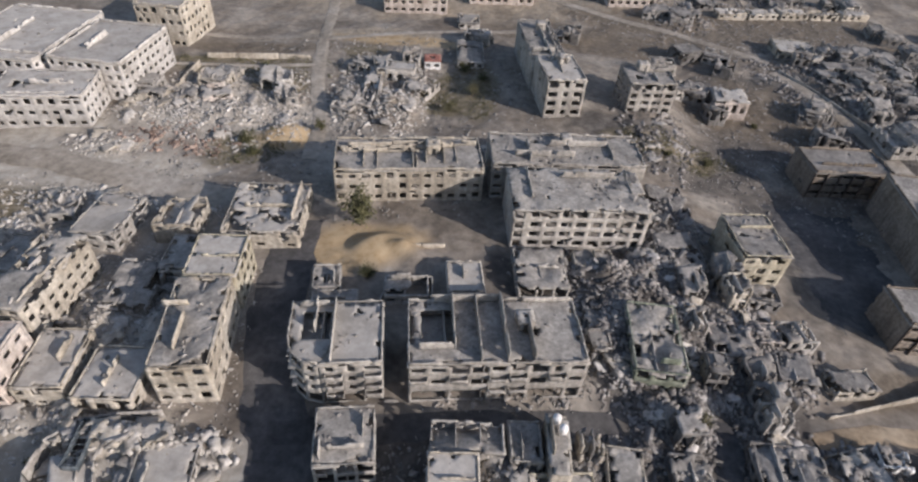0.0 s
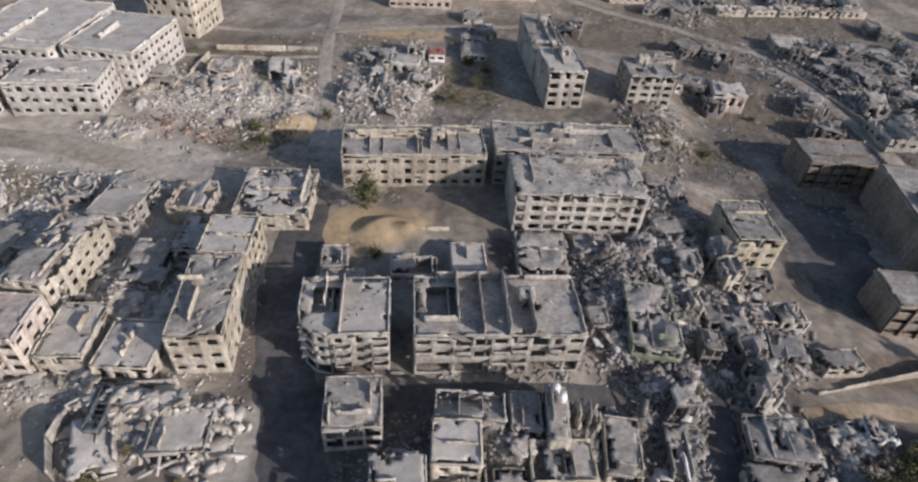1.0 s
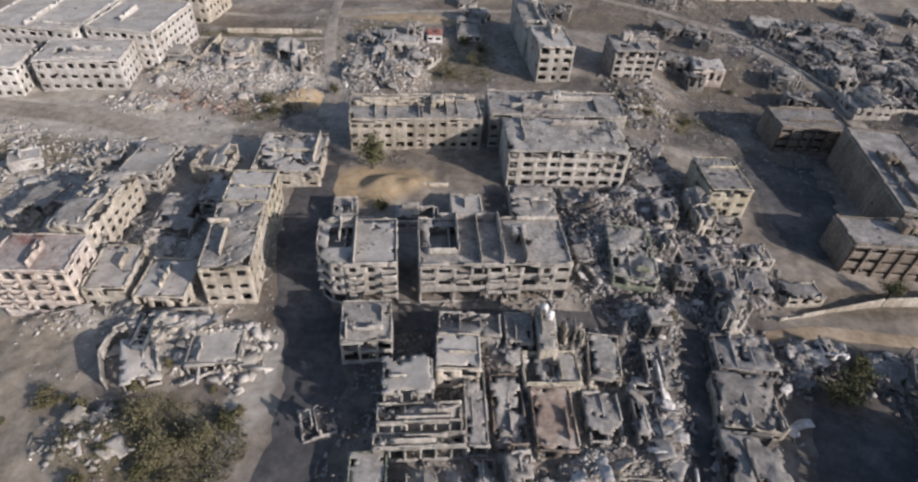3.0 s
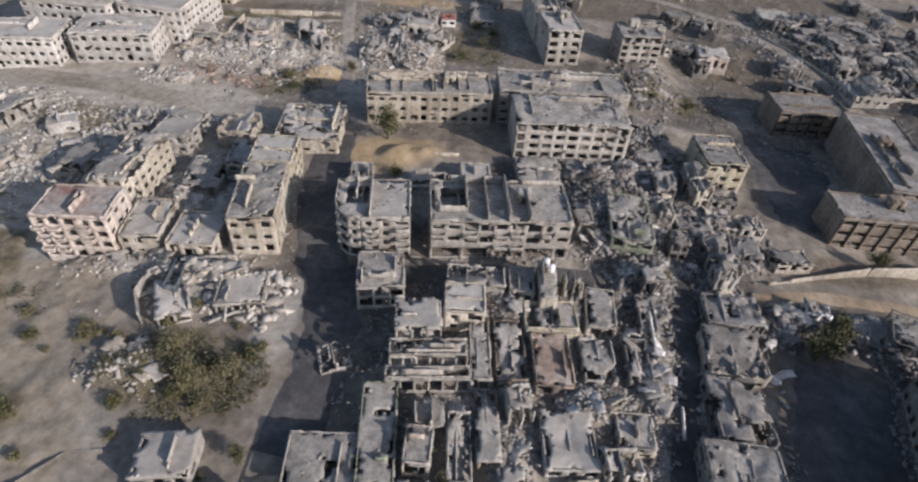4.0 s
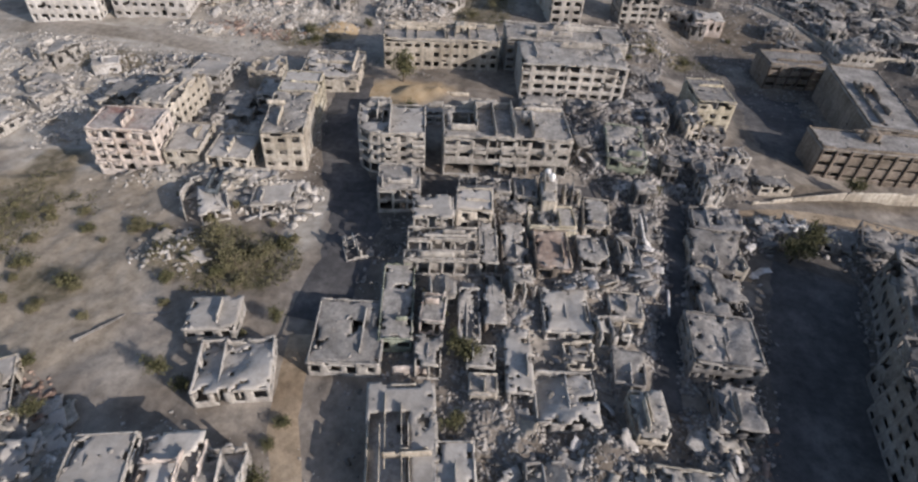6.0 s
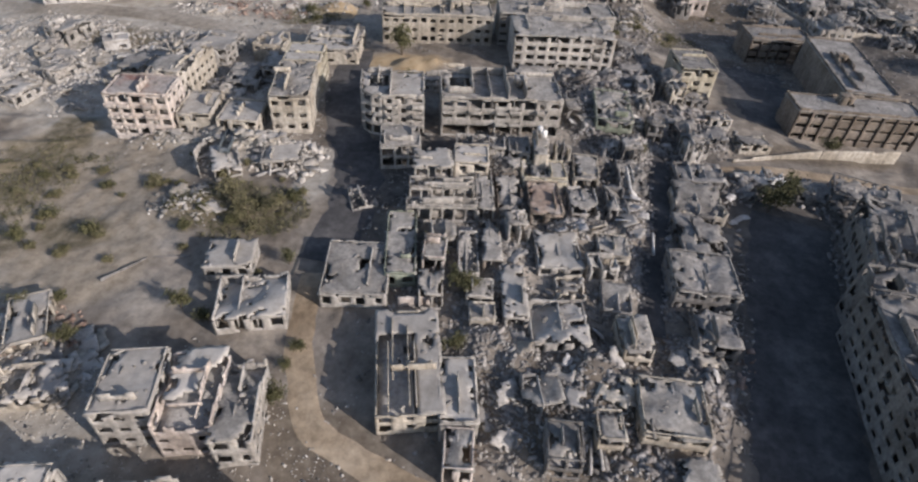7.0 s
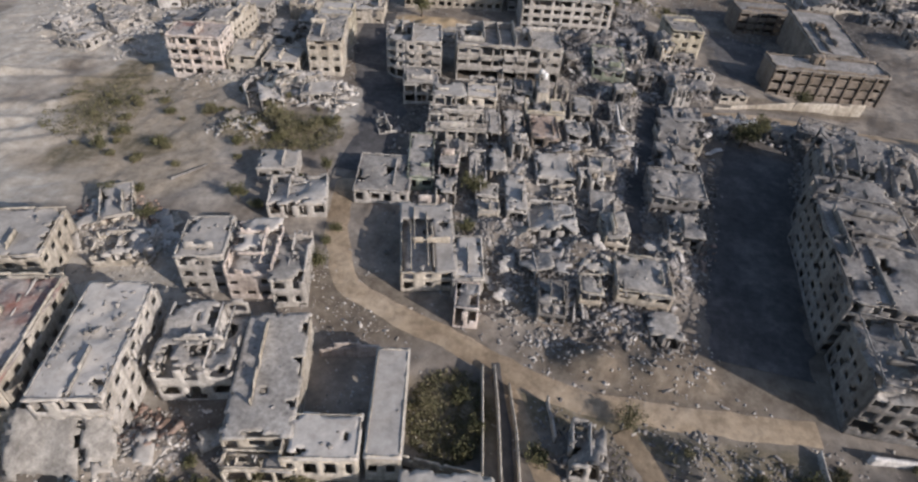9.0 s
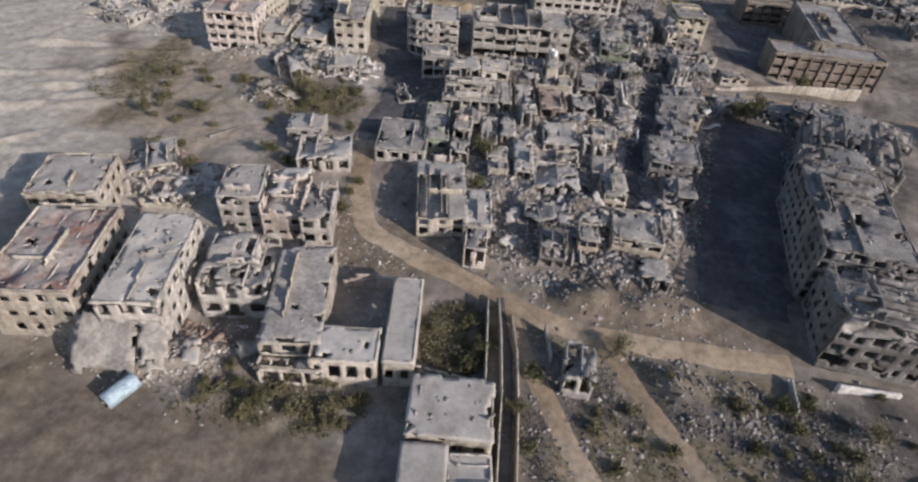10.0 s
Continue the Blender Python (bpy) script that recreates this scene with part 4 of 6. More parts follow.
house("ruined house with an overhanging white edge", 23.4, -59.6, 9.2, 9.0, 4, 5.0, 2, ("bay", "win", "win", "win"), GREY, PALE_SCREED, 0.3, 0.2, 0.2, 1.2)
house("narrow grey house in a packed row", 16.4, -53.8, 4.0, 12.2, 3, 5.0, 2, ("bay", "win", "win", "win"), GREY, PALE_SCREED, 0.2, 0.15, 0.15, 0.6)
house("house with a clean-edged roof by the broad street", 49.6, -46.5, 11.0, 10.6, -3, 5.8, 2, ("bay", "win", "win", "win"), DIM_GREY, SCREED, 0.25, 0.15, 0.2, 0.9)
house("small house with four front windows", 38.8, -74.0, 9.4, 9.6, -3, 4.8, 2, ("win", "win", "win", "win"), BEIGE, SCREED, 0.25, 0.2, 0.25, 1.6)
house("wrecked corner house by the broad street", 52.5, -34.2, 8.6, 11.6, 0, 5.0, 2, ruin=0.4, broke=0.35, holes=0.4, sag=1.4, wall=DIM_GREY)
house("wrecked house with bright broken walls", 55.0, -22.6, 10.0, 9.6, -3, 5.2, 2, ruin=0.4, broke=0.35, holes=0.35, sag=1.4, wall=BEIGE)
house("low wrecked house near the school road", 57.6, -12.4, 10.4, 8.0, -5, 4.8, 2, ruin=0.35, broke=0.3, holes=0.3, sag=1.4, wall=DIM_GREY)
house("tumbled grey end of a house", 49.2, -58.0, 6.6, 8.0, -4, 4.8, 2, ruin=0.4, broke=0.35, holes=0.35, sag=1.4, wall=DIM_GREY)
house("small tumbled grey house in rubble", 33.9, -52.3, 5.0, 6.6, -3, 4.2, 1, ruin=0.3, broke=0.3, holes=0.3, sag=1.2, wall=DIM_GREY)
house("small tumbled house with a bright wall", 34.8, -40.2, 5.6, 6.2, 0, 4.8, 1, ruin=0.35, broke=0.3, holes=0.4, sag=1.2, wall=BEIGE)
house("narrow gutted grey concrete house", 37.1, -27.0, 4.0, 8.6, 0, 6.0, 2, ("frame", "win", "win", "win"), ruin=0.3, broke=0.25, holes=0.3, sag=1.0, wall=DIM_GREY)
house("grey gutted house with broken floors", 30.4, -27.5, 5.6, 8.6, 2, 5.7, 2, ruin=0.35, broke=0.3, holes=0.35, sag=1.2)
house("pale gutted house with broken floors", 31.8, -16.7, 5.4, 9.6, -4, 6.1, 2, ("bay", "win", "win", "win"), BEIGE, ruin=0.3, broke=0.3, holes=0.35, sag=1.2)
house("ruined house with collapsed upper room", 42.0, -16.0, 6.2, 8.2, 0, 5.8, 2, ruin=0.4, broke=0.4, holes=0.4, sag=1.6, wall=DIM_GREY)
house("tiny white-fronted shed among rubble", 11.2, -58.7, 4.2, 3.6, 4, 4.4, 1, wall=BEIGE, ruin=0.15, broke=0.1, holes=0.1)
house("thin house in a packed row", 8.2, -45.3, 3.6, 11.4, 4, 5.3, 2, ruin=0.3, broke=0.3, holes=0.35, sag=1.0)
house("thin house in a packed row with a torn top", 12.2, -41.6, 3.4, 12.0, 4, 5.6, 2, ("frame", "win", "win", "win"), BROWN, ruin=0.3, broke=0.3, holes=0.3, sag=1.0)
house("tall thin house in a packed row", 10.4, -28.4, 3.4, 13.0, 4, 6.8, 2, ("frame", "win", "win", "win"), ruin=0.25, broke=0.2, holes=0.25, sag=0.8)
house("shattered house in a packed row", 15.5, -27.6, 5.0, 12.6, 4, 6.3, 2, ("frame", "win", "win", "win"), BROWN, ruin=0.35, broke=0.3, holes=0.4, sag=1.2)
# the courtyard house in the south: three wings and a gate wall
house("flat-roofed long wing of the courtyard house", -17.4, -101.8, 9.0, 20.7, 9, 4.9, 2, ("bay", "win", "win", "win"), BEIGE, SCREED, 0.12, 0.05, 0.04, 0.2, 0.3, 1)
house("narrow wing of the courtyard house", -0.2, -104.2, 4.6, 17.0, 5, 4.8, 1, ("win", "win", "win", "win"), BEIGE, PALE_SCREED, 0.08, 0.04, 0.03, 0.15, 0.2, 0)
house("front wing of the courtyard house", -7.7, -110.6, 9.8, 6.4, 6, 4.7, 1, ("bay", "win", "win", "win"), BEIGE, PALE_SCREED, 0.15, 0.06, 0.05, 0.2, 0.2, 0)
house("pale shed with a broken roof edge", 9.0, -118.0, 11.6, 9.4, 3, 4.0, 1, ("win", "win", "win", "win"), BEIGE, PALE_SCREED, 0.14, 0.08, 0.06, 0.3, 0.0, 0)
house("low pale flat-roofed concrete shed", 6.6, -128.0, 6.0, 9.0, 4, 3.2, 1, ("win", "win", "win", "win"), BEIGE, PALE_SCREED, 0.1, 0.05, 0.03, 0.2, 0.0, 0)
house("small ruined house inside a walled yard", -32.5, -19.4, 8.4, 7.0, 7, 5.4, 1, ("frame", "win", "win", "win"), GREY, PALE_SCREED, 0.42, 0.4, 0.35, 0.9)
house("crushed house with a slumped slab roof", -44.0, -22.1, 5.4, 9.2, 24, 5.1, 1, ("frame", "win", "win", "win"), GREY, PALE_SCREED, 0.45, 0.45, 0.4, 1.0)
house("row of fallen pale walls and slabs", -52.0, -77.5, 9.6, 6.2, 12, 3.2, 1, ("bay", "win", "win", "win"), BEIGE, PALE_SCREED, 0.4, 0.4, 0.5, 1.0)
house("broken pale shell at the field edge", -58.8, -66.7, 5.8, 10.4, 28, 3.0, 1, ("bay", "win", "win", "win"), BEIGE, PALE_SCREED, 0.4, 0.4, 0.45, 1.0)
house("small grey ruin in the thicket", 27.2, -106.5, 4.4, 7.0, -4, 3.6, 1, ("bay", "win", "win", "win"), GREY, DIM_SCREED, 0.45, 0.45, 0.5, 1.2)
house("low front terrace with broken arches", -15.0, -113.8, 9.6, 2.6, 5, 2.8, 1, ("frame", "win", "win", "win"), BEIGE, SCREED, 0.3, 0.25, 0.3, 0.6)
house("low grey shed by the walled lane", 12.4, -126.0, 5.6, 4.0, 7, 2.8, 1, ("win", "win", "win", "win"), GREY, PALE_SCREED, 0.1, 0.05, 0.05, 0.2)
house("pale low house on the far field", 85.6, 109.8, 10.0, 9.0, -4, 4.0, 1, wall=PINK, roof=PALE_SCREED, ruin=0.2)
house("pale flat house at the edge of the ruins", 121.7, 151.8, 14.0, 12.0, -4, 4.0, 1, wall=BEIGE, roof=PALE_SCREED, ruin=0.2)
house("grey house shell beside the long path", 131.0, 93.0, 12.0, 12.0, 4, 5.0, 2, wall=GREY, roof=SCREED, ruin=0.4, broke=0.4, holes=0.4)
house("long low grey shed without a roof", -21.7, 96.8, 5.0, 26.0, 4, 5.2, 1, wall=GREY, roof=PALE_SCREED, ruin=0.35, broke=0.3, holes=0.45)
house("small shed with a faded red roof", -6.2, 117.7, 5.0, 5.0, 5, 5.2, 1, wall=WHITE, roof=RED_ROOF, ruin=0.05, broke=0.02, holes=0.02, sag=0.1, parapet=0.0, roof_walls=0)
house("grey yard house beyond the towers", 5.5, 125.7, 8.6, 17.0, 4, 5.2, 1, wall=GREY, roof=SCREED, ruin=0.3)
house("white-walled ruin on the rubble field", -63.5, 87.8, 7.6, 8.0, 24, 5.2, 1, wall=PINK, roof=PALE_SCREED, ruin=0.35, broke=0.35, holes=0.4)
house("white-walled hut beside the school road", 76.0, -8.5, 4.6, 3.6, -8, 3.3, 1, wall=WHITE, roof=SCREED, ruin=0.3, broke=0.3)
house("collapsed grey house with slabs lying on its rubble", 92.0, -16.5, 13.0, 9.0, -24, 5.6, 2, ("bay", "win", "win", "win"), DIM_GREY, SCREED, 0.42, 0.4, 0.45, 1.8)
house("crushed dark grey house below large trees", 83.0, -13.5, 6.5, 6.0, -18, 3.6, 1, ("bay", "win", "win", "win"), DIM_GREY, SCREED, 0.42, 0.4, 0.4, 1.4)
house("low gatehouse beside the school", 75.4, 5.4, 8.0, 4.6, 8, 3.7, 1, wall=BEIGE, roof=SCREED, ruin=0.3)
for k, (hx, hy, hw) in enumerate(((-17.0, 172.0, 24.0), (16.0, 188.0, 26.0), (70.0, 196.0, 20.0))):
    building("apartment_block", "pale far-off apartment block with dark windows", hx, hy, hw, 10.0, 7, 6.0 + k % 3, 2, ("win", "win", "win", "win"), PINK, PALE_SCREED, 0.1, 0.05, 0.1, 0.2, 0.5, 2, False)

for k in range(5):
    house("long low pale ruin on the far field", 110.0 + 13.5 * k, 188.0 + 2.0 * k, 12.0, 5.0, 9, 3.0, 1, wall=BEIGE, roof=PALE_SCREED, ruin=0.3, broke=0.3, holes=0.4)
house("small white house on the rubble field", -94.5, 31.2, 6.5, 5.0, 30, 4.6, 1, wall=LIME, roof=PALE_SCREED, ruin=0.1, broke=0.05, holes=0.05, sag=0.1)


def overlaps(x, y, w, d):
    for rx, ry, rw, rd, ryaw, *_ in ROOFS:
        c, s = math.cos(radians(ryaw)), math.sin(radians(ryaw))
        u, v = (x - rx) * c + (y - ry) * s, (y - ry) * c - (x - rx) * s
        if abs(u) < (rw + w) / 2 + 0.3 and abs(v) < (rd + d) / 2 + 0.3:
            return True
    return False


# small ruins packed into what is left of the quarter
rng = np.random.RandomState(12)
KINDS = ("shattered grey house wedged between its neighbours", "roofless pale house shell packed into the row", "crushed grey house with a dusty slab roof", "torn beige house with open rooms")
for _ in range(900):
    hx, hy = rng.uniform(-6, 60), rng.uniform(-84, 30)
    hw, hd = rng.uniform(3.2, 6.0), rng.uniform(3.6, 7.5)
    if hx > 62 + hy * 0.22 or (hy > -8 and hx < 30) or (-5 < hx < 4 and hy > -25) or overlaps(hx, hy, hw, hd) or float(road_distance(np.array(hx), np.array(hy))) < hw / 2 + 0.2:
        continue
    if hy < -62 and hx > 10 and rng.rand() < 0.8:
        continue
    k = rng.randint(4)
    house(KINDS[k], hx, hy, hw, hd, rng.uniform(-2, 9), rng.uniform(2.6, 5.0) + 2.0 * min(max((hy + 55) / 40, 0), 1), 1 if rng.rand() < 0.5 else 2, ("bay", "win", "win", "win") if k % 2 else ("frame", "bay", "win", "win"),
          ((GREY, BEIGE, GREY, PINK) if hx < 20 else (DIM_GREY, GREY, DIM_GREY, BEIGE))[k], (SCREED, PALE_SCREED if hx < 20 else SCREED, SCREED, SCREED)[k], rng.uniform(0.25, 0.45), rng.uniform(0.2, 0.45), (0.3, 0.75, 0.15, 0.5)[k], rng.uniform(0.6, 1.6), 0.4, rng.randint(0, 3), 2.4, above=True)
# ruins between the quarter and the school
rng = np.random.RandomState(23)
for _ in range(160):
    hx, hy = rng.uniform(54, 76), rng.uniform(-20, 26)
    hw, hd = rng.uniform(4.0, 7.0), rng.uniform(4.0, 7.5)
    if hx > 75 - abs(hy - 4) * 0.35 or overlaps(hx, hy, hw, hd) or float(road_distance(np.array(hx), np.array(hy))) < hw / 2 + 0.4:
        continue
    k = rng.randint(4)
    house(KINDS[k], hx, hy, hw, hd, rng.uniform(-10, 6), rng.uniform(2.4, 4.4), 1, ("bay", "win", "win", "win"), (DIM_GREY, GREY, DIM_GREY, PINK)[k], SCREED, rng.uniform(0.3, 0.45), 0.4, (0.3, 0.6, 0.2, 0.45)[k], 1.4, 0.3, 1, 2.4, above=True)
# ruins in the north and north-east
rng = np.random.RandomState(5)
for cx, cy, ax, ay, count in ((-20, 100, 12, 18, 9), (140, 122, 34, 30, 60), (172, 92, 24, 30, 34), (88, 178, 14, 8, 7), (135, 203, 34, 7, 9), (60, 205, 20, 4, 5), (180, 160, 30, 20, 20), (-64, 88, 20, 14, 8), (80, 118, 12, 24, 7), (20, 150, 24, 12, 7), (-80, 22, 6, 14, 4), (90, -30, 7, 9, 4), (120, -20, 12, 8, 3), (-105, 20, 12, 20, 6)):
    for _ in range(count):
        hx, hy = cx + rng.uniform(-1, 1) * ax, cy + rng.uniform(-1, 1) * ay
        if float(road_distance(np.array(hx), np.array(hy))) < 5:
            continue
        house(("shattered grey house with a fallen roof", "broken pale house standing in rubble", "roofless grey house shell")[rng.randint(3)], hx, hy, rng.uniform(5, 9), rng.uniform(5, 10), rng.uniform(-25, 25), rng.uniform(2.6, 5.0), 1,
              wall=((GREY, BEIGE, GREY) if hx < 20 else (DIM_GREY, GREY, DIM_GREY))[rng.randint(3)], roof=(SCREED, PALE_SCREED if hx < 20 else SCREED)[rng.randint(2)], ruin=rng.uniform(0.3, 0.5), broke=0.4, holes=rng.uniform(0.25, 0.6), sag=1.6, roof_walls=0, above=True)

# ---- ground ----
# dark: grey-brown soil, with the shade of streets and yards painted in
ZONES = (  # tone, x, y, half length, half width, turn
    # scrub at (28, -100) and (50, -104) paints in the shaded bank below the track
    ("pale", -24.6, -24, 3.6, 13, -4), ("pale", -41, -16, 11, 7, 10), ("scrub", 28, -100, 13, 5, -12), ("scrub", 50, -104, 16, 5, -4), ("sand", -40, 70, 9, 6, 10),
    ("earth", -74.3, -21.8, 24, 14, -10), ("earth", -72.2, -37.8, 22, 22, 0), ("scrub", -86.6, -25.6, 9, 14, 20), ("scrub", -65.9, -44.1, 8, 6, 0), ("earth", -59.7, -50.2, 16, 16, 0), ("scrub", -38.8, -35.4, 14, 9, -10), ("sand", -12.9, 29.1, 16, 8, 8), ("sand", -39.0, 72.3, 8, 5, 10),
    # field at (-8, -84) stands in for brown shade beside the track
    ("scrub", -60.5, 111.5, 30, 9, 4), ("sand", -19.3, 136.1, 30, 6, 0), ("scrub", -48.7, 95.7, 10, 6, 0), ("scrub", -52.0, 62.0, 7, 7, 0), ("field", 40.3, -92.0, 26, 8, -4), ("field", -8.0, -84.0, 16, 7, -20), ("field", 24.0, -76.0, 16, 9, 0), ("field", 96.2, 107.6, 28, 18, 0), ("field", -64.1, 123.2, 30, 8, 4), ("field", 60.0, 149.9, 60, 16, -8), ("field", 109.8, 174.5, 90, 26, 4), ("earth", -29.2, 140.8, 30, 7, 4), ("scrub", -60.4, 104.3, 24, 5, 4), ("scrub", -29.0, 123.9, 9, 8, 0),
    ("scrub", 61.1, 79.3, 20, 7, 0), ("scrub", 4.1, 103.2, 14, 20, 0), ("scrub", -15.3, -118.4, 13, 5, 4), ("field", -40.6, -128.5, 44, 12, 2), ("scrub", 8.0, -102.2, 8, 8, 0), ("scrub", 40.9, -120.8, 18, 8, 0),
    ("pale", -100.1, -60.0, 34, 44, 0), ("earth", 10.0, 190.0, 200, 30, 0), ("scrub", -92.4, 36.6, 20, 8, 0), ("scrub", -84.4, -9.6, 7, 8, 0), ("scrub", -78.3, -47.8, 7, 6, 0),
    # dark at (85, 44), (-13.5, -24.5) and (-3.5, -19.4): cast shade put into colour
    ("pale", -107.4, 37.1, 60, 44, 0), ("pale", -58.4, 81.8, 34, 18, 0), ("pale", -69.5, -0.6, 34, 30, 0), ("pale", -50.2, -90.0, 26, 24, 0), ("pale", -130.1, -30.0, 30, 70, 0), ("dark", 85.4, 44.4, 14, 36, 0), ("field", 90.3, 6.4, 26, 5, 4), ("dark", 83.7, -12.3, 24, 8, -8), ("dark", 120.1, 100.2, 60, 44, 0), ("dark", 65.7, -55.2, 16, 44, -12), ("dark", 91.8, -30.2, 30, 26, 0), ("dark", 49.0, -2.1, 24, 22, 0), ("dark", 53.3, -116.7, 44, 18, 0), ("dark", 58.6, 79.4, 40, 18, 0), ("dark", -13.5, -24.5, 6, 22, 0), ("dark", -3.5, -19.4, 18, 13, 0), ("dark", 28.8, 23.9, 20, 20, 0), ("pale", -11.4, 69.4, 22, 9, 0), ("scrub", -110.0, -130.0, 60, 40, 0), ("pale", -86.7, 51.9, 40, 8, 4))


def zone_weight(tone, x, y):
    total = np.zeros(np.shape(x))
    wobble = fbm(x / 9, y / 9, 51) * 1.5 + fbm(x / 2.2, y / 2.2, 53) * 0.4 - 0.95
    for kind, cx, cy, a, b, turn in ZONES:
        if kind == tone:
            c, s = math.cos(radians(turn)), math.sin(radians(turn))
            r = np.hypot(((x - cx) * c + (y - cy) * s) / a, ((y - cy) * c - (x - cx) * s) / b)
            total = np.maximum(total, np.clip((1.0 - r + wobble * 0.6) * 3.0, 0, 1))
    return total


def spread_lines(lo, hi, step, far):
    inner = list(np.arange(lo, hi + step, step))
    out, reach = [], step
    while reach < far:
        reach *= 1.5
        out.append(reach)
    return np.array([lo - r for r in reversed(out)] + inner + [inner[-1] + r for r in out])


gx, gy = np.meshgrid(spread_lines(-165, 200, 0.95, 2600), spread_lines(-142, 215, 0.95, 2600), indexing="ij")
gz = ground_height(gx, gy)
nx, ny = gx.shape
idx = np.arange(nx * ny).reshape(nx, ny)
ground = mesh_object("ground", np.stack((gx, gy, gz), -1).reshape(-1, 3), np.stack((idx[:-1, :-1], idx[1:, :-1], idx[1:, 1:], idx[:-1, 1:]), -1).reshape(-1, 4), DUST)
tagged(ground, "dusty grey ground strewn with debris and patches of bare earth", "ground", "", "structure")
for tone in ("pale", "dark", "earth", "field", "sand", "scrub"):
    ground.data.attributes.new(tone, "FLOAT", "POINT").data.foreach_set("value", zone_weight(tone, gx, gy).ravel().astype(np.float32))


def blended_ground():
    """The dust material with earth, sand and scrubby soil, and painted-in shade, laid over it where the ground's own
    zone attributes say so.
    """
    nt = DUST.node_tree
    n, link = nt.nodes, nt.links.new
    bsdf = n["Principled BSDF"]
    colour = bsdf.inputs["Base Color"].links[0].from_socket
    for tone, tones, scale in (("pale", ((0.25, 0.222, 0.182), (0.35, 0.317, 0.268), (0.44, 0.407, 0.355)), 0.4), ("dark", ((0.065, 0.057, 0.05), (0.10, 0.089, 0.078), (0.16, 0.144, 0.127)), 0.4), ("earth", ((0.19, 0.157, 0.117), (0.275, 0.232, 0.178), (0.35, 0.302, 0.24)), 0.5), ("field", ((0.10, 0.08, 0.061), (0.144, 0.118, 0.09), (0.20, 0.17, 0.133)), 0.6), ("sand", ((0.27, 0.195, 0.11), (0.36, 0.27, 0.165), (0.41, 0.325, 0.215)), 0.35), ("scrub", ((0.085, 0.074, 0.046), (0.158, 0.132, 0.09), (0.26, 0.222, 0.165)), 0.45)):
        at = n.new("ShaderNodeAttribute")
        at.attribute_name = tone
        tex = n.new("ShaderNodeTexNoise")
        tex.inputs["Scale"].default_value, tex.inputs["Detail"].default_value, tex.inputs["Roughness"].default_value = scale, 8, 0.7
        link(n["Geometry"].outputs["Position"], tex.inputs["Vector"])
        ramp = n.new("ShaderNodeValToRGB")
        ramp.color_ramp.elements[0].position, ramp.color_ramp.elements[1].position = 0.34, 0.66
        ramp.color_ramp.elements[0].color, ramp.color_ramp.elements[1].color = (*tones[0], 1), (*tones[2], 1)
        mid = ramp.color_ramp.elements.new(0.5)
        mid.color = (*tones[1], 1)
        link(tex.outputs["Fac"], ramp.inputs[0])
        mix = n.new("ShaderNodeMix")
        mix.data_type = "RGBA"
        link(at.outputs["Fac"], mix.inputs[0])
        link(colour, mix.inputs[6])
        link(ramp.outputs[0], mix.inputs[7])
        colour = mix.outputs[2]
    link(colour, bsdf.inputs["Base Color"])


blended_ground()


def road(name, points, half, mat, lift):
    """A strip that follows the ground, with uneven edges."""
    pts = [Vector((*p, 0)) for p in points]
    line = []
    for a, b in zip(pts, pts[1:]):
        steps = max(2, int((b - a).length / 0.8))
        line += [a.lerp(b, k / steps) for k in range(steps)]
    line.append(pts[-1])
    for _ in range(8):
        line = [line[0]] + [(line[k - 1] + line[k] * 2 + line[k + 1]) / 4 for k in range(1, len(line) - 1)] + [line[-1]]
    rows, across = [], max(6, int(half * 2 / 0.7))
    for k, p in enumerate(line):
        way = (line[min(k + 1, len(line) - 1)] - line[max(k - 1, 0)]).normalized()
        side = Vector((-way.y, way.x, 0))
        left = half * (0.85 + 0.35 * float(value_noise(k / 3.0, 0.5, len(name))))
        right = half * (0.85 + 0.35 * float(value_noise(k / 3.0, 7.5, len(name))))
        rows.append([p + side * (-right + (left + right) * j / across) for j in range(across + 1)])
    xy = np.array([[(q.x, q.y) for q in row] for row in rows])
    z = ground_height(xy[..., 0], xy[..., 1]) + lift
    z[:, [0, -1]] -= 0.12
    i = np.arange(z.size).reshape(z.shape)
    ob = mesh_object(name, np.concatenate((xy, z[..., None]), -1).reshape(-1, 3), np.stack((i[:-1, 1:], i[1:, 1:], i[1:, :-1], i[:-1, :-1]), -1).reshape(-1, 4), mat)
    return ob


for order, (key, (points, half, mat)) in enumerate(ROADS.items()):
    words = {"street": "dusty dark asphalt street littered with grit", "lane": "narrow dark lane between garden walls"}.get(key.split("_")[0], "pale beaten dirt track")
    tagged(road(key, points, half, mat, 0.07 + 0.014 * order), words, "street" if mat is ASPHALT else "dirt track", "", "structure")

# ---- rubble ----
CUBE = np.array(((-1, -1, -1), (1, -1, -1), (1, 1, -1), (-1, 1, -1), (-1, -1, 1), (1, -1, 1), (1, 1, 1), (-1, 1, 1)), float) / 2
CUBE_FACES = np.array(((0, 3, 2, 1), (4, 5, 6, 7), (0, 1, 5, 4), (1, 2, 6, 5), (2, 3, 7, 6), (3, 0, 4, 7)))


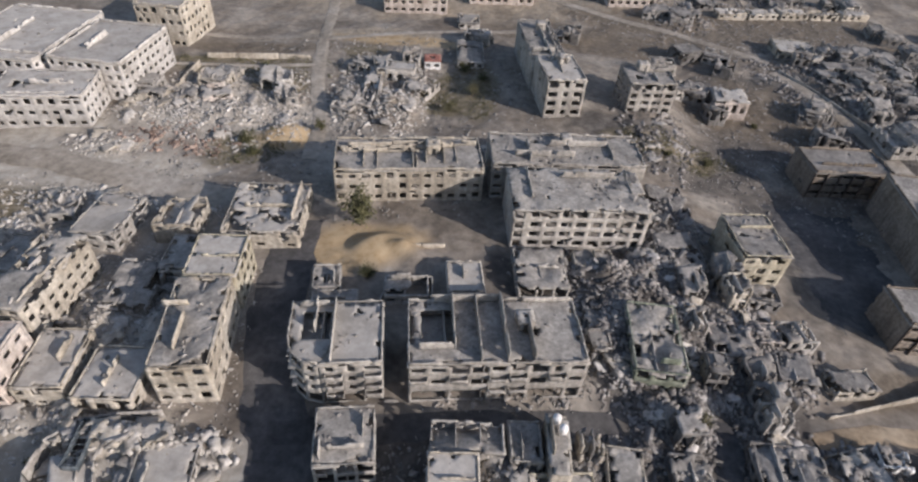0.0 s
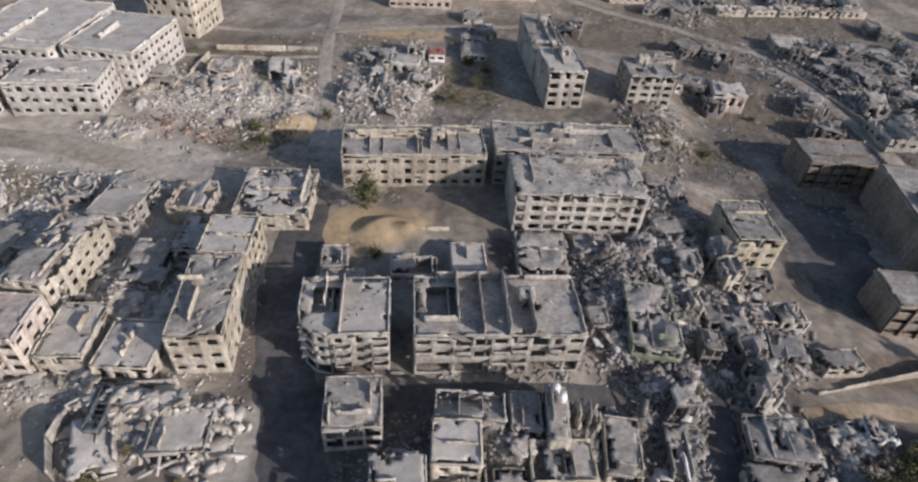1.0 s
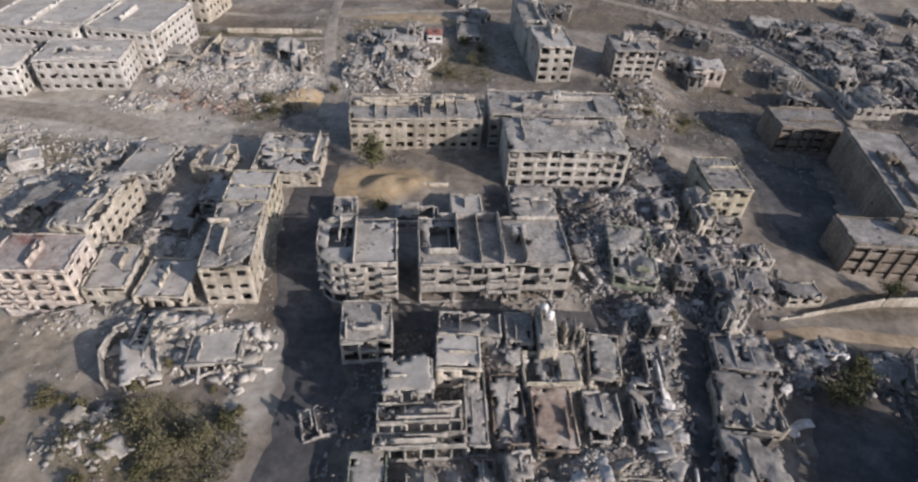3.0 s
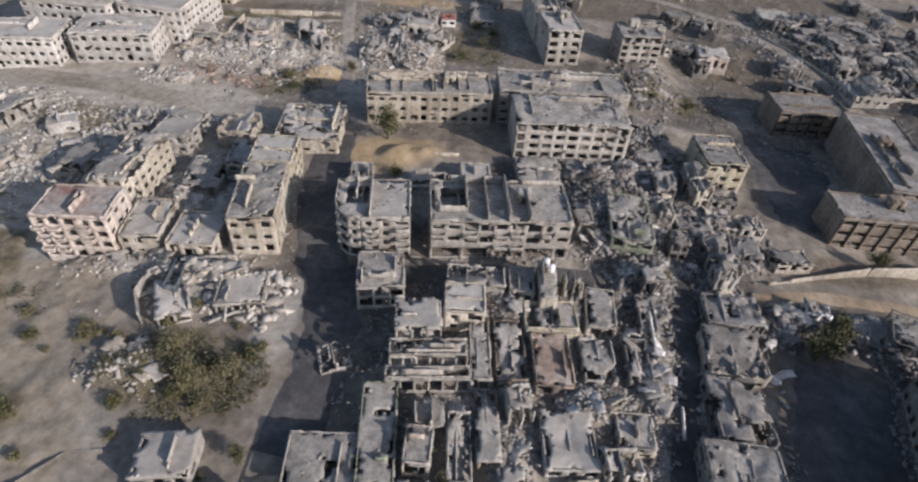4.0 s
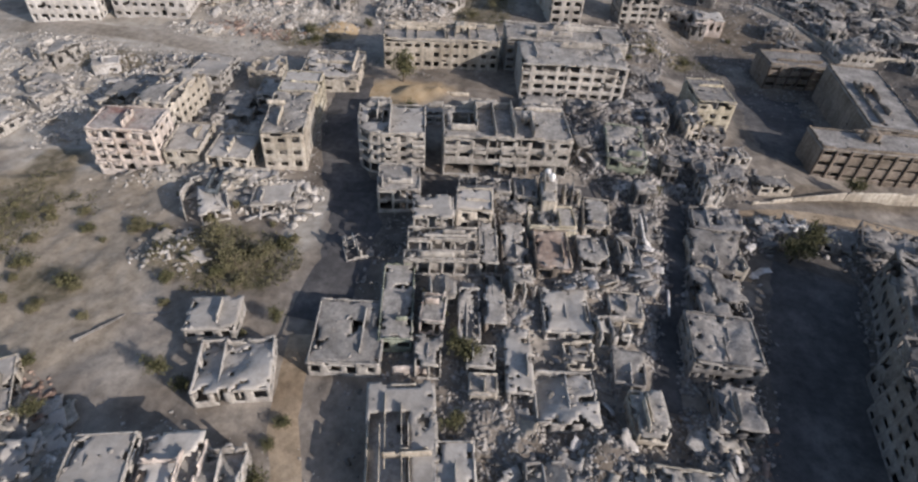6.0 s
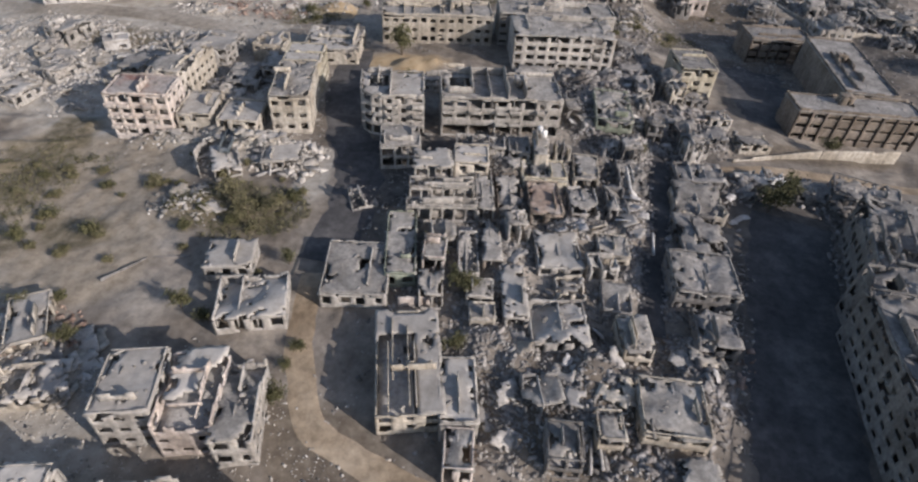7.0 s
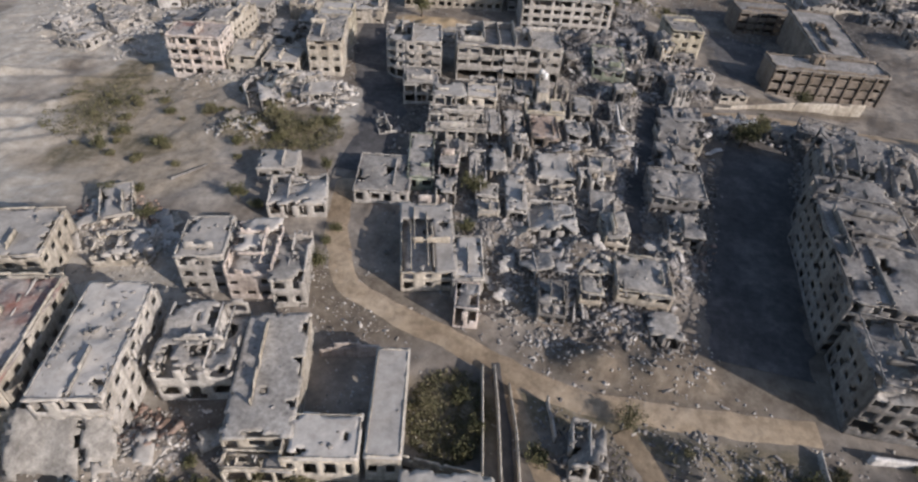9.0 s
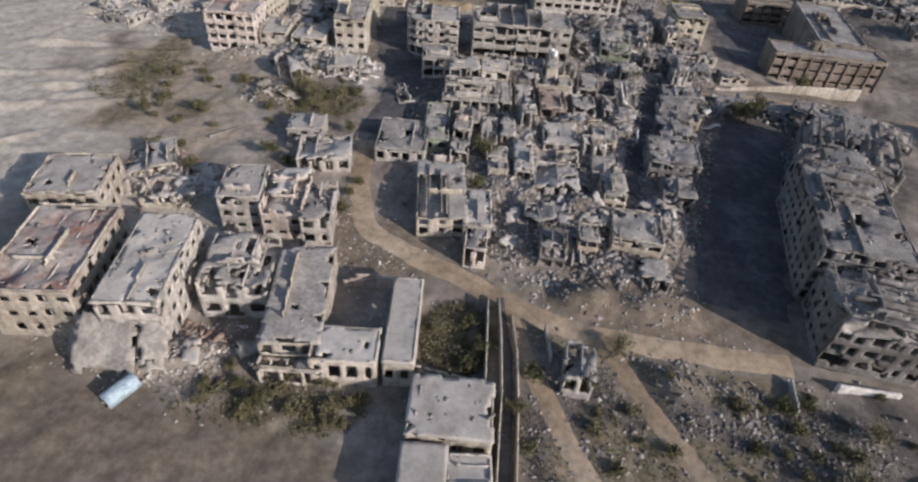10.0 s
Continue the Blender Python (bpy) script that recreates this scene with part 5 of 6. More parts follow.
def chunks(pos, size, rng, flat=0.5, tilt=0.7):
    """Irregular broken blocks at pos, of the given sizes."""
    n = len(pos)
    dims = size[:, None] * np.stack((rng.uniform(0.6, 1.6, n), rng.uniform(0.5, 1.2, n), rng.uniform(0.18, 0.18 + flat, n)), 1)
    dims[:, 0] *= np.where(rng.rand(n) < 0.12, 2.6, 1.0)
    v = (CUBE[None] + rng.uniform(-0.16, 0.16, (n, 8, 3))) * dims[:, None]
    a, b, c = rng.uniform(0, 2 * np.pi, n), rng.normal(0, tilt * 0.5, n), rng.normal(0, tilt * 0.5, n)
    ca, sa, cb, sb, cc, sc = np.cos(a), np.sin(a), np.cos(b), np.sin(b), np.cos(c), np.sin(c)
    x, y, z = v[..., 0], v[..., 1], v[..., 2]
    y, z = y * cb[:, None] - z * sb[:, None], y * sb[:, None] + z * cb[:, None]
    x, z = x * cc[:, None] + z * sc[:, None], -x * sc[:, None] + z * cc[:, None]
    x, y = x * ca[:, None] - y * sa[:, None], x * sa[:, None] + y * ca[:, None]
    v = np.stack((x, y, z), -1) + pos[:, None]
    return v.reshape(-1, 3), (CUBE_FACES[None, 1:] + 8 * np.arange(n)[:, None, None]).reshape(-1, 4)


def rubble(name, label, spots, density, seed, mat=RUBBLE, low=0.18, high=1.0):
    """Broken concrete over the given ellipses: x, y, half length, half width, turn."""
    rng = np.random.RandomState(seed)
    pieces = []
    for x, y, a, b, turn in spots:
        n = int(a * b * math.pi * density)
        r, t = np.sqrt(rng.rand(n)) * rng.uniform(0.75, 1.15, n), rng.uniform(0, 2 * np.pi, n)
        u, v = r * np.cos(t) * a, r * np.sin(t) * b
        c, s = math.cos(radians(turn)), math.sin(radians(turn))
        px, py = x + u * c - v * s, y + u * s + v * c
        ok = (road_distance(px, py) > rng.uniform(-1.4, 0.6, n)) & (fbm(px / 4, py / 4, seed) > rng.uniform(0.2, 0.6, n))
        px, py = px[ok], py[ok]
        size = low + (high - low) * rng.rand(len(px)) ** 3
        pieces.append(chunks(np.stack((px, py, ground_height(px, py) + size * 0.1), 1), size, rng))
    return tagged(mesh_object(name, *joined(pieces), mat), label, "rubble", "", "stuff")


rubble("rubble", "grey broken concrete heaped between gutted houses", [(x, y, a * 1.2, b * 1.2, math.degrees(t)) for x, y, a, b, t, h in HEAPS[6:RIDGES - 34] if -30 < x < 30 and -86 < y < 60], 4.6, 31, DEBRIS, high=0.65)
rubble("rubble", "dark grey broken concrete beside the broad street", [(x, y, a * 1.2, b * 1.2, math.degrees(t)) for x, y, a, b, t, h in HEAPS[6:RIDGES - 34] if 30 <= x < 74 and -86 < y < 60], 3.9, 38, DIM_RUBBLE, high=1.1)
rubble("rubble", "pale scattered rubble on open ground", [(x, y, a * 1.2, b * 1.2, math.degrees(t)) for x, y, a, b, t, h in HEAPS[6:RIDGES - 34] if x <= -30], 2.8, 32, PALE_RUBBLE, low=0.14, high=0.8)
rubble("rubble", "grey rubble of levelled houses", [(x, y, a * 1.1, b * 1.1, math.degrees(t)) for x, y, a, b, t, h in HEAPS[6:RIDGES - 34] if x >= 74 or (y >= 60 and x >= 15)], 1.9, 33, DIM_RUBBLE, low=0.2, high=1.2)
rubble("rubble", "pale rubble of levelled houses on the northern field", [(x, y, a * 1.15, b * 1.15, math.degrees(t)) for x, y, a, b, t, h in HEAPS[6:RIDGES - 34] if -30 < x < 15 and y >= 60], 2.6, 44, PALE_RUBBLE, low=0.15, high=0.9)
rubble("rubble", "broken stones among dry brush", [(x, y, a * 1.2, b * 1.2, math.degrees(t)) for x, y, a, b, t, h in HEAPS[6:RIDGES - 34] if y <= -100 and x > -30], 3.0, 37, DIM_RUBBLE, low=0.12, high=0.6)
rubble("rubble", "thin litter of broken masonry over the quarter", [(24.5, -41.4, 36, 44, 0), (43.5, 15.7, 22, 36, 0)], 3.4, 34, DEBRIS, high=0.75)
rubble("rubble", "thin pale litter around the western blocks", [(-48.5, 7.2, 26, 34, 0), (-32.2, -95.0, 34, 26, 0)], 2.0, 39, PALE_RUBBLE, low=0.12, high=0.42)
rubble("rubble", "thin stones scattered over fields and tracks", [(40.9, -112.6, 40, 18, 0), (-19.3, 104.4, 60, 40, 0), (119.2, 108.6, 70, 60, 0), (-38.4, 54.7, 60, 20, 0), (100.0, 179.9, 70, 30, 0), (95.2, 76.0, 30, 30, 0)], 0.7, 35, DEBRIS, low=0.15, high=0.6)
rubble("rubble", "large pale blocks tumbled beside the walled yard", [(-28.5, -18.5, 4.5, 8, 0), (-32, -21, 4, 3, 0)], 1.6, 45, PALE_RUBBLE, low=0.3, high=2.0)
rubble("rubble", "ruin of a small house heaped in the street", [(-13.6, -31.2, 3.4, 2.6, 0)], 7.0, 46, PALE_RUBBLE, low=0.25, high=1.3)
rubble("rubble", "small brown stones on the earth bank", [(40.2, -90.0, 24, 7, -4), (26.0, -84.0, 14, 6, 0)], 2.0, 43, low=0.1, high=0.5)
rubble("rubble", "reddish brown rubble and scrap", [(-65.8, 65.3, 14, 7, 0), (-60.0, -68.0, 10, 6, 0), (53.8, -62.1, 4, 5, 0), (-34.5, -110.2, 8, 4, 0)], 2.4, 36, RUST_RUBBLE, high=0.9)


def roof_rubble():
    """Debris lying on the roofs, more of it where they are more damaged."""
    rng = np.random.RandomState(77)
    pieces = []
    for x, y, w, d, yaw, h, tall, ruin, holes in ROOFS:
        if ruin > 0.27 and w < 12:
            h = h - tall * 0.14
        n = int(w * d * (0.12 + 4.6 * max(ruin - 0.08, 0)))
        u, v = rng.uniform(-0.48, 0.48, n) * w, rng.uniform(-0.48, 0.48, n) * d
        ok = fbm(u / 3 + x, v / 3 + y, 91) > rng.uniform(0.25, 0.75, n)
        u, v = u[ok], v[ok]
        size = 0.12 + 0.5 * rng.rand(len(u)) ** 3
        c, s = math.cos(radians(yaw)), math.sin(radians(yaw))
        pieces.append(chunks(np.stack((x + u * c - v * s, y + u * s + v * c, h + size * 0.06 - 0.05), 1), size, rng))
    return tagged(mesh_object("roof_debris", *joined(pieces), DEBRIS), "small grey debris strewn over the flat roofs", "rubble", "", "stuff")


roof_rubble()


# dark asphalt-coloured sheets put shade into the ground of yard and street
def shade_sheet(name, label, x, y, w, d, yaw, mat):
    nu, nv = int(w / 0.9), int(d / 0.9)
    px, py = np.meshgrid(np.linspace(-w / 2, w / 2, nu + 1), np.linspace(-d / 2, d / 2, nv + 1), indexing="ij")
    c, s = math.cos(radians(yaw)), math.sin(radians(yaw))
    wx, wy = x + px * c - py * s, y + px * s + py * c
    rim = np.minimum(w / 2 - np.abs(px), d / 2 - np.abs(py))
    z = ground_height(wx, wy) + 0.16 - 0.45 * np.clip(1.2 - rim / 4.0 + 1.6 * (fbm(wx / 3, wy / 3, 15) - 0.5), 0, 1)
    i = np.arange(z.size).reshape(z.shape)
    return tagged(mesh_object(name, np.stack((wx, wy, z), -1).reshape(-1, 3), np.stack((i[:-1, :-1], i[1:, :-1], i[1:, 1:], i[:-1, 1:]), -1).reshape(-1, 4), mat), label, "yard", "", "structure")


shade_sheet("pavement", "dark sheet deepening the shade in the school yard", 90.8, 40.7, 27.0, 50.0, -5, ASPHALT)
shade_sheet("pavement", "dark sheet deepening the shade along the broad street", 73.5, -36.4, 12.0, 22.0, -12, ASPHALT)

# ---- fallen slabs ----
SLABS = []
for k in range(6):
    r = np.random.RandomState(300 + k)
    nu, nv = r.randint(5, 10), r.randint(4, 8)
    gu, gv = np.meshgrid(np.arange(nu), np.arange(nv), indexing="ij")
    edge = np.minimum(np.minimum(gu, nu - 1 - gu), np.minimum(gv, nv - 1 - gv))
    solid = (edge > 0) | (r.rand(nu, nv) < 0.6)
    pu, pv = np.meshgrid(np.arange(nu + 1) * 0.6, np.arange(nv + 1) * 0.6, indexing="ij")
    bow = 0.25 * np.sin(pu * r.uniform(0.2, 0.7)) * r.uniform(0.3, 1.4)
    v, f = sheet(solid, (-nu * 0.3, -nv * 0.3, 0.1), (1, 0, 0), (0, 1, 0), 0.2, 0.6, 0.6, 0.25, bow, 300 + k)
    SLABS.append((v, f))
SLAB_MESH = []


def fallen_slab(kind, x, y, turn, tilt, lean, lift):
    if len(SLAB_MESH) <= kind:
        ob = mesh_object("concrete_slab", *SLABS[kind], (PALE_SCREED, GREY, BEIGE)[kind % 3])
        SLAB_MESH.append(ob.data)
    else:
        ob = new("concrete_slab", SLAB_MESH[kind])
    ob.matrix_world = pose(x, y, float(ground_height(x, y)) + lift, tilt, lean, turn)
    return tagged(ob, "broken concrete floor slab tilted on rubble", "slab", "fallen slabs")


rng = np.random.RandomState(41)
placed = 0
spots = [hp for hp in HEAPS[6:RIDGES - 34] if hp[5] > 1.1]
for k in range(260):
    hp = spots[k % len(spots)]
    a = rng.uniform(0, 2 * math.pi)
    r = math.sqrt(rng.rand()) * 0.95
    sx, sy = hp[0] + math.cos(a) * hp[2] * r, hp[1] + math.sin(a) * hp[3] * r
    if (sy < -82 and sx > 18) or overlaps(sx, sy, 1.0, 1.0) or float(road_distance(np.array(sx), np.array(sy))) < 2.0:
        continue
    fallen_slab(placed % 6 if placed >= 6 else placed, sx, sy, rng.uniform(0, 360), rng.normal(0, 16), rng.normal(0, 16), 0.25)
    placed += 1

for k in range(26):
    fallen_slab(k % 6, -55 + rng.uniform(-9, 9), -72 + rng.uniform(-7, 6), rng.uniform(20, 50), rng.normal(0, 14), rng.uniform(-28, 5), 0.35)
for k in range(14):
    fallen_slab(k % 6, -42 + rng.uniform(-8, 9), -16 + rng.uniform(-6, 5), rng.uniform(0, 360), rng.normal(0, 14), rng.normal(0, 14), 0.3)

# the roof of the pale block has slid down its south end
for sx, sy, wide, long, turn, drop in ((-42.2, -115.0, 15, 11, 8, 44), (-35.6, -113.4, 7, 9, 14, 36), (-47.0, -113.6, 6, 8, -4, 50)):
    r = np.random.RandomState(int(abs(sx) * 10))
    torn = np.ones((wide, long), bool)
    torn[:, 0] = r.rand(wide) < 0.5
    torn[[0, -1], :] = r.rand(2, long) < 0.6
    pu, pv = np.meshgrid(np.arange(wide + 1) * 0.6, np.arange(long + 1) * 0.8, indexing="ij")
    v, f = sheet(torn, (-wide * 0.3, -long * 0.4, 0.1), (1, 0, 0), (0, 1, 0), 0.22, 0.6, 0.8, 0.25, 0.35 * np.sin(pv * 0.5) + 0.12 * np.sin(pu), int(wide * 7))
    ob = tagged(mesh_object("concrete_slab", v, f, SCREED), "smooth pale roof slab slid down against its block", "slab", "fallen slabs")
    ob.matrix_world = pose(sx, sy, float(ground_height(sx, sy)) + 2.4, drop, 0, turn)

# ---- walls in the open ----


def garden_wall(label, points, height, thick=0.25, mat=BEIGE, ruin=0.15):
    SERIAL[0] += 1
    seed = SERIAL[0] * 101
    thing = tagged(new("garden_wall"), label, "wall", "garden walls")
    thing.location = (*points[0], float(np.mean([land(*p) for p in points])))
    for k, ((x0, y0), (x1, y1)) in enumerate(zip(points, points[1:])):
        length = math.hypot(x1 - x0, y1 - y0)
        nu, nv = max(2, round(length / 0.6)), max(2, round((height + 2.0) / 0.5))
        gu, gv = np.meshgrid(np.arange(nu) * 0.6, np.arange(nv) * 0.5, indexing="ij")
        solid = (gv < 2.0 + height * (1 - ruin * 3 * np.clip(fbm(gu / 3, gu * 0, seed + k) - 0.35, 0, 1))) & ((fbm(gu / 2, gv / 2, seed + 9 + k) < 0.85 - 0.3 * ruin) | (gv < 2.4))
        v, f = sheet(solid, (x0 - points[0][0], y0 - points[0][1], -2.0), ((x1 - x0) / length, (y1 - y0) / length, 0), (0, 0, 1), thick, length / nu, (height + 2.0) / nv, 0.15, None, seed + k)
        mesh_object("wall_panel", v, f, mat, thing)
    return thing


garden_wall("pale garden wall round an overgrown plot", ((1.8, -110.2), (13.5, -111.6), (13.0, -102.2), (12.5, -94.0)), 2.4)
garden_wall("pale wall along the narrow lane", ((14.1, -93.5), (15.0, -101.2), (15.8, -112.4), (16.0, -126.8)), 2.2)
garden_wall("low cracked wall along the narrow lane", ((16.5, -96.1), (17.8, -104.2), (18.4, -113.5), (18.7, -126.9)), 1.6, ruin=0.4)
garden_wall("curved grey yard wall casting a deep shadow", ((-47.9, -26.5), (-50.9, -21.5), (-50.9, -16.7), (-48.1, -13.4), (-43.6, -11.8), (-36.6, -10.7)), 2.6, mat=GREY, ruin=0.1)
garden_wall("cream boundary wall of the school", ((69.4, -1.2), (79.5, 1.8), (93.6, 6.1), (114.3, 8.7)), 1.8)
garden_wall("long pale wall beside the far path", ((111.0, 135.9), (117.0, 124.0), (123.9, 103.1), (128.8, 90.0), (149.4, 90.3), (190.0, 96.0)), 1.6)
garden_wall("broken wall beside the school road", ((65.5, -8.9), (72.6, -6.8)), 1.6, ruin=0.4)
garden_wall("yard walls behind the apartment blocks", ((-7.3, 13.2), (-6.3, 19.2), (1.3, 19.9), (1.8, 13.4)), 2.0, mat=GREY)
garden_wall("low pale wall below the beige block", ((-11.0, 28.6), (-1.6, 29.8), (3.2, 30.3)), 1.0)
garden_wall("torn white gate wall of the courtyard house", ((-12.7, -94.6), (-8.1, -94.0), (-2.3, -93.4)), 3.2, mat=PINK, ruin=0.45)
garden_wall("white yard wall among packed houses", ((-2.8, -57.1), (2.5, -56.3)), 2.4, mat=PINK, ruin=0.2)
garden_wall("old field wall, mostly fallen", ((-53.7, -56.1), (-48.4, -49.9), (-41.3, -48.6)), 0.3, mat=DIM_GREY, ruin=0.5)
garden_wall("pale compound wall by the hospital", ((-77.0, 72.2), (-75.6, 85.8), (-75.0, 106.0)), 1.8)
garden_wall("long wall across the northern field", ((-76.0, 113.0), (-54.6, 116.2), (-44.6, 116.5)), 1.4)
garden_wall("bright collapsed wall lying at the kerb", ((68.6, -101.8), (78.1, -102.1)), 1.2, thick=0.6, mat=LIME, ruin=0.1)

# ---- trees and bushes ----


def leaves(centres, radii, per, size, rng):
    """Small leaf cards scattered through clumps."""
    pos = np.concatenate([c + rng.normal(0, 0.5, (per, 3)) * r for c, r in zip(centres, radii)])
    n = len(pos)
    a, b = rng.normal(size=(n, 3)), rng.normal(size=(n, 3))
    a /= np.linalg.norm(a, axis=1)[:, None]
    b -= a * (a * b).sum(1)[:, None]
    b /= np.linalg.norm(b, axis=1)[:, None]
    s = size * rng.uniform(0.6, 1.4, (n, 1))
    v = np.stack((pos - a * s, pos + b * s * 0.6, pos + a * s, pos - b * s * 0.6), 1)
    return v.reshape(-1, 3), np.arange(4 * n).reshape(n, 4)


def limb(a, b, r0, r1):
    a, b = np.asarray(a, float), np.asarray(b, float)
    way = (b - a) / np.linalg.norm(b - a)
    u = np.cross(way, (0.3, 0.9, 0.2))
    u /= np.linalg.norm(u)
    w = np.cross(way, u)
    ring = [(math.cos(k * math.pi / 3), math.sin(k * math.pi / 3)) for k in range(6)]
    v = np.array([a + (u * c + w * s) * r0 for c, s in ring] + [b + (u * c + w * s) * r1 for c, s in ring])
    f = np.array([(k, (k + 1) % 6, 6 + (k + 1) % 6, 6 + k) for k in range(6)])
    return v, f


def plant(name, label, height, spread, leaf, seed, per=70, trunk=0.18):
    rng = np.random.RandomState(seed)
    thing = tagged(new(name), label, name, "trees and bushes")
    fork = np.array((0, 0, height * (0.35 if name == "tree" else 0.12)))
    tips, pieces = [], [limb((0, 0, -0.4), fork, trunk, trunk * 0.7)]
    for k in range(11):
        t = rng.uniform(0, 2 * math.pi)
        tip = np.array((math.cos(t) * spread * rng.uniform(0.2, 0.95), math.sin(t) * spread * rng.uniform(0.2, 0.95), height * rng.uniform(0.42, 0.95)))
        pieces.append(limb(fork, tip, trunk * 0.5, trunk * 0.12))
        tips += [tip, fork + (tip - fork) * 0.62]
    mesh_object("trunk", *joined(pieces), BARK, thing)
    mesh_object("crown", *leaves(tips, rng.uniform(0.5, 0.95, len(tips)) * spread * 0.55, per, 0.16, rng), leaf, thing)
    return thing


def set_at(ob, x, y, turn=0.0, size=1.0):
    ob.matrix_world = pose(x, y, float(ground_height(x, y)), 0, 0, turn) @ Matrix.Scale(size, 4)
    return ob


def grow(kind, spots):
    first = set_at(kind, *spots[0])
    for x, y, turn, size in spots[1:]:
        copy = copy_thing(first, Matrix())
        set_at(copy, x, y, turn, size)


grow(plant("tree", "dull green bushy tree with a dense crown", 4.6, 2.4, LEAF, 61, 58), ((-14.8, 35.7, 0, 1.9), (2.4, -45.0, 40, 1.0), (8.2, -53.4, 90, 1.05), (74.1, -18.0, 10, 1.25), (76.6, -15.2, 130, 1.45), (71.5, -20.0, 210, 1.3), (96.6, 9.0, 75, 1.1), (-23.2, -49.1, 200, 0.75), (-38.0, -60.4, 70, 0.9), (-51.6, -69.3, 120, 0.8), (12.1, -104.2, 20, 0.7), (18.1, -114.1, 80, 0.7), (-22.0, -116.3, 60, 0.55), (-32.1, 75.1, 30, 0.8), (-18.8, -119.4, 250, 0.55), (6.7, -52.0, 20, 0.9), (7.2, -65.2, 110, 0.8), (-73.2, -47.4, 20, 0.9), (-62.4, -63.0, 90, 0.8)))
grow(plant("tree", "grey-green straggling tree with thin foliage", 4.2, 2.6, DRY, 62, 46), ((-30.4, -35.0, 0, 1.1), (33.7, -100.6, 50, 0.95), (-39.4, -33.1, 100, 1.2), (-34.4, -37.2, 160, 1.1), (5.0, -101.1, 220, 0.6), (-26.9, -119.9, 10, 0.6), (46.0, -6.2, 80, 0.6), (21.2, 59.9, 20, 0.9), (-1.6, 58.0, 200, 0.8), (7.0, 98.6, 70, 1.0), (0.2, 88.9, 10, 0.9), (64.5, -118.8, 10, 1.1), (71.5, -110.5, 140, 0.9)))
grow(plant("bush", "low olive bush growing from dry soil", 1.8, 1.5, LEAF, 63, 36, 0.08), tuple((x, y, (7 * k * k) % 360, 0.7 + 0.12 * (k % 5)) for k, (x, y) in enumerate(((-43.3, -37.3), (-37.0, -39.7), (-45.0, -42.0), (-27.0, -31.8), (-18.3, -75.5), (-18.0, -70.2), (-16.9, -66.8), (9.5, -99.1), (10.6, -107.8), (20.8, -107.3), (-24.4, -113.8), (-18.3, -117.9), (-65.9, -30.1), (-72.2, -39.9), (-61.6, -44.3), (-80.5, -27.7), (-57.9, -60.6), (-33.6, -62.3), (-11.0, 21.2), (2.2, 60.4), (58.9, 74.5), (50.2, 65.6), (71.8, 78.5), (-45.7, 62.0), (-48.7, 66.3), (-68.0, 104.6), (-56.5, 109.3), (-48.7, 99.5), (9.8, 108.2), (4.1, 115.4), (92.4, 101.4), (40.9, -116.7), (53.2, -114.6), (59.2, -106.4)))))
grow(plant("bush", "dry brown thorn bush", 1.5, 1.4, DRY, 64, 30, 0.07), tuple((x, y, (11 * k * k) % 360, 0.6 + 0.15 * (k % 4)) for k, (x, y) in enumerate([(rx, ry) for rx, ry in zip(np.random.RandomState(9).uniform(-85, -25, 40), np.random.RandomState(10).uniform(-52, -16, 40))] + [(rx, ry) for rx, ry in zip(np.random.RandomState(19).uniform(20, 78, 46), np.random.RandomState(20).uniform(-128, -101, 46))] + [(rx, ry) for rx, ry in zip(np.random.RandomState(29).uniform(-27, -2, 22), np.random.RandomState(30).uniform(-122, -114, 22))]) if float(road_distance(np.array(x), np.array(y))) > 1.2))


def tufts(name, label, spots, seed, mat, n, size):
    rng = np.random.RandomState(seed)
    pts = []
    for x, y, a, b in spots:
        t, r = rng.uniform(0, 2 * np.pi, n), np.sqrt(rng.rand(n))
        px, py = x + np.cos(t) * r * a, y + np.sin(t) * r * b
        ok = (fbm(px / 5, py / 5, seed) > rng.uniform(0.3, 0.62, n)) & (road_distance(px, py) > 0.3)
        pts.append(np.stack((px[ok], py[ok], ground_height(px[ok], py[ok]) + 0.12), 1))
    pts = np.concatenate(pts)
    v, f = leaves(pts, np.full(len(pts), 0.5), 7, size, rng)
    return tagged(mesh_object(name, v, f, mat), label, "grass", "", "stuff")


tufts("scrub", "dry brown grass and weeds on open soil", ((-84.6, -27.6, 12, 16), (-36.9, -35.5, 14, 9), (-15.3, -118.4, 12, 4), (47.1, -115.7, 32, 13), (8.0, -102.2, 6, 8), (-58.5, 109.4, 28, 9), (61.1, 79.3, 20, 8), (4.1, 101.2, 12, 18)), 71, DRY, 1500, 0.16)
tufts("weeds", "olive weeds in the dry scrub", ((-80.5, -29.7, 14, 16), (-34.9, -35.5, 12, 8), (47.1, -115.7, 30, 12), (8.0, -102.2, 6, 8), (-18.3, -118.4, 16, 5), (-46.7, 64.2, 8, 7)), 72, LEAF, 450, 0.16)

# ---- small things ----


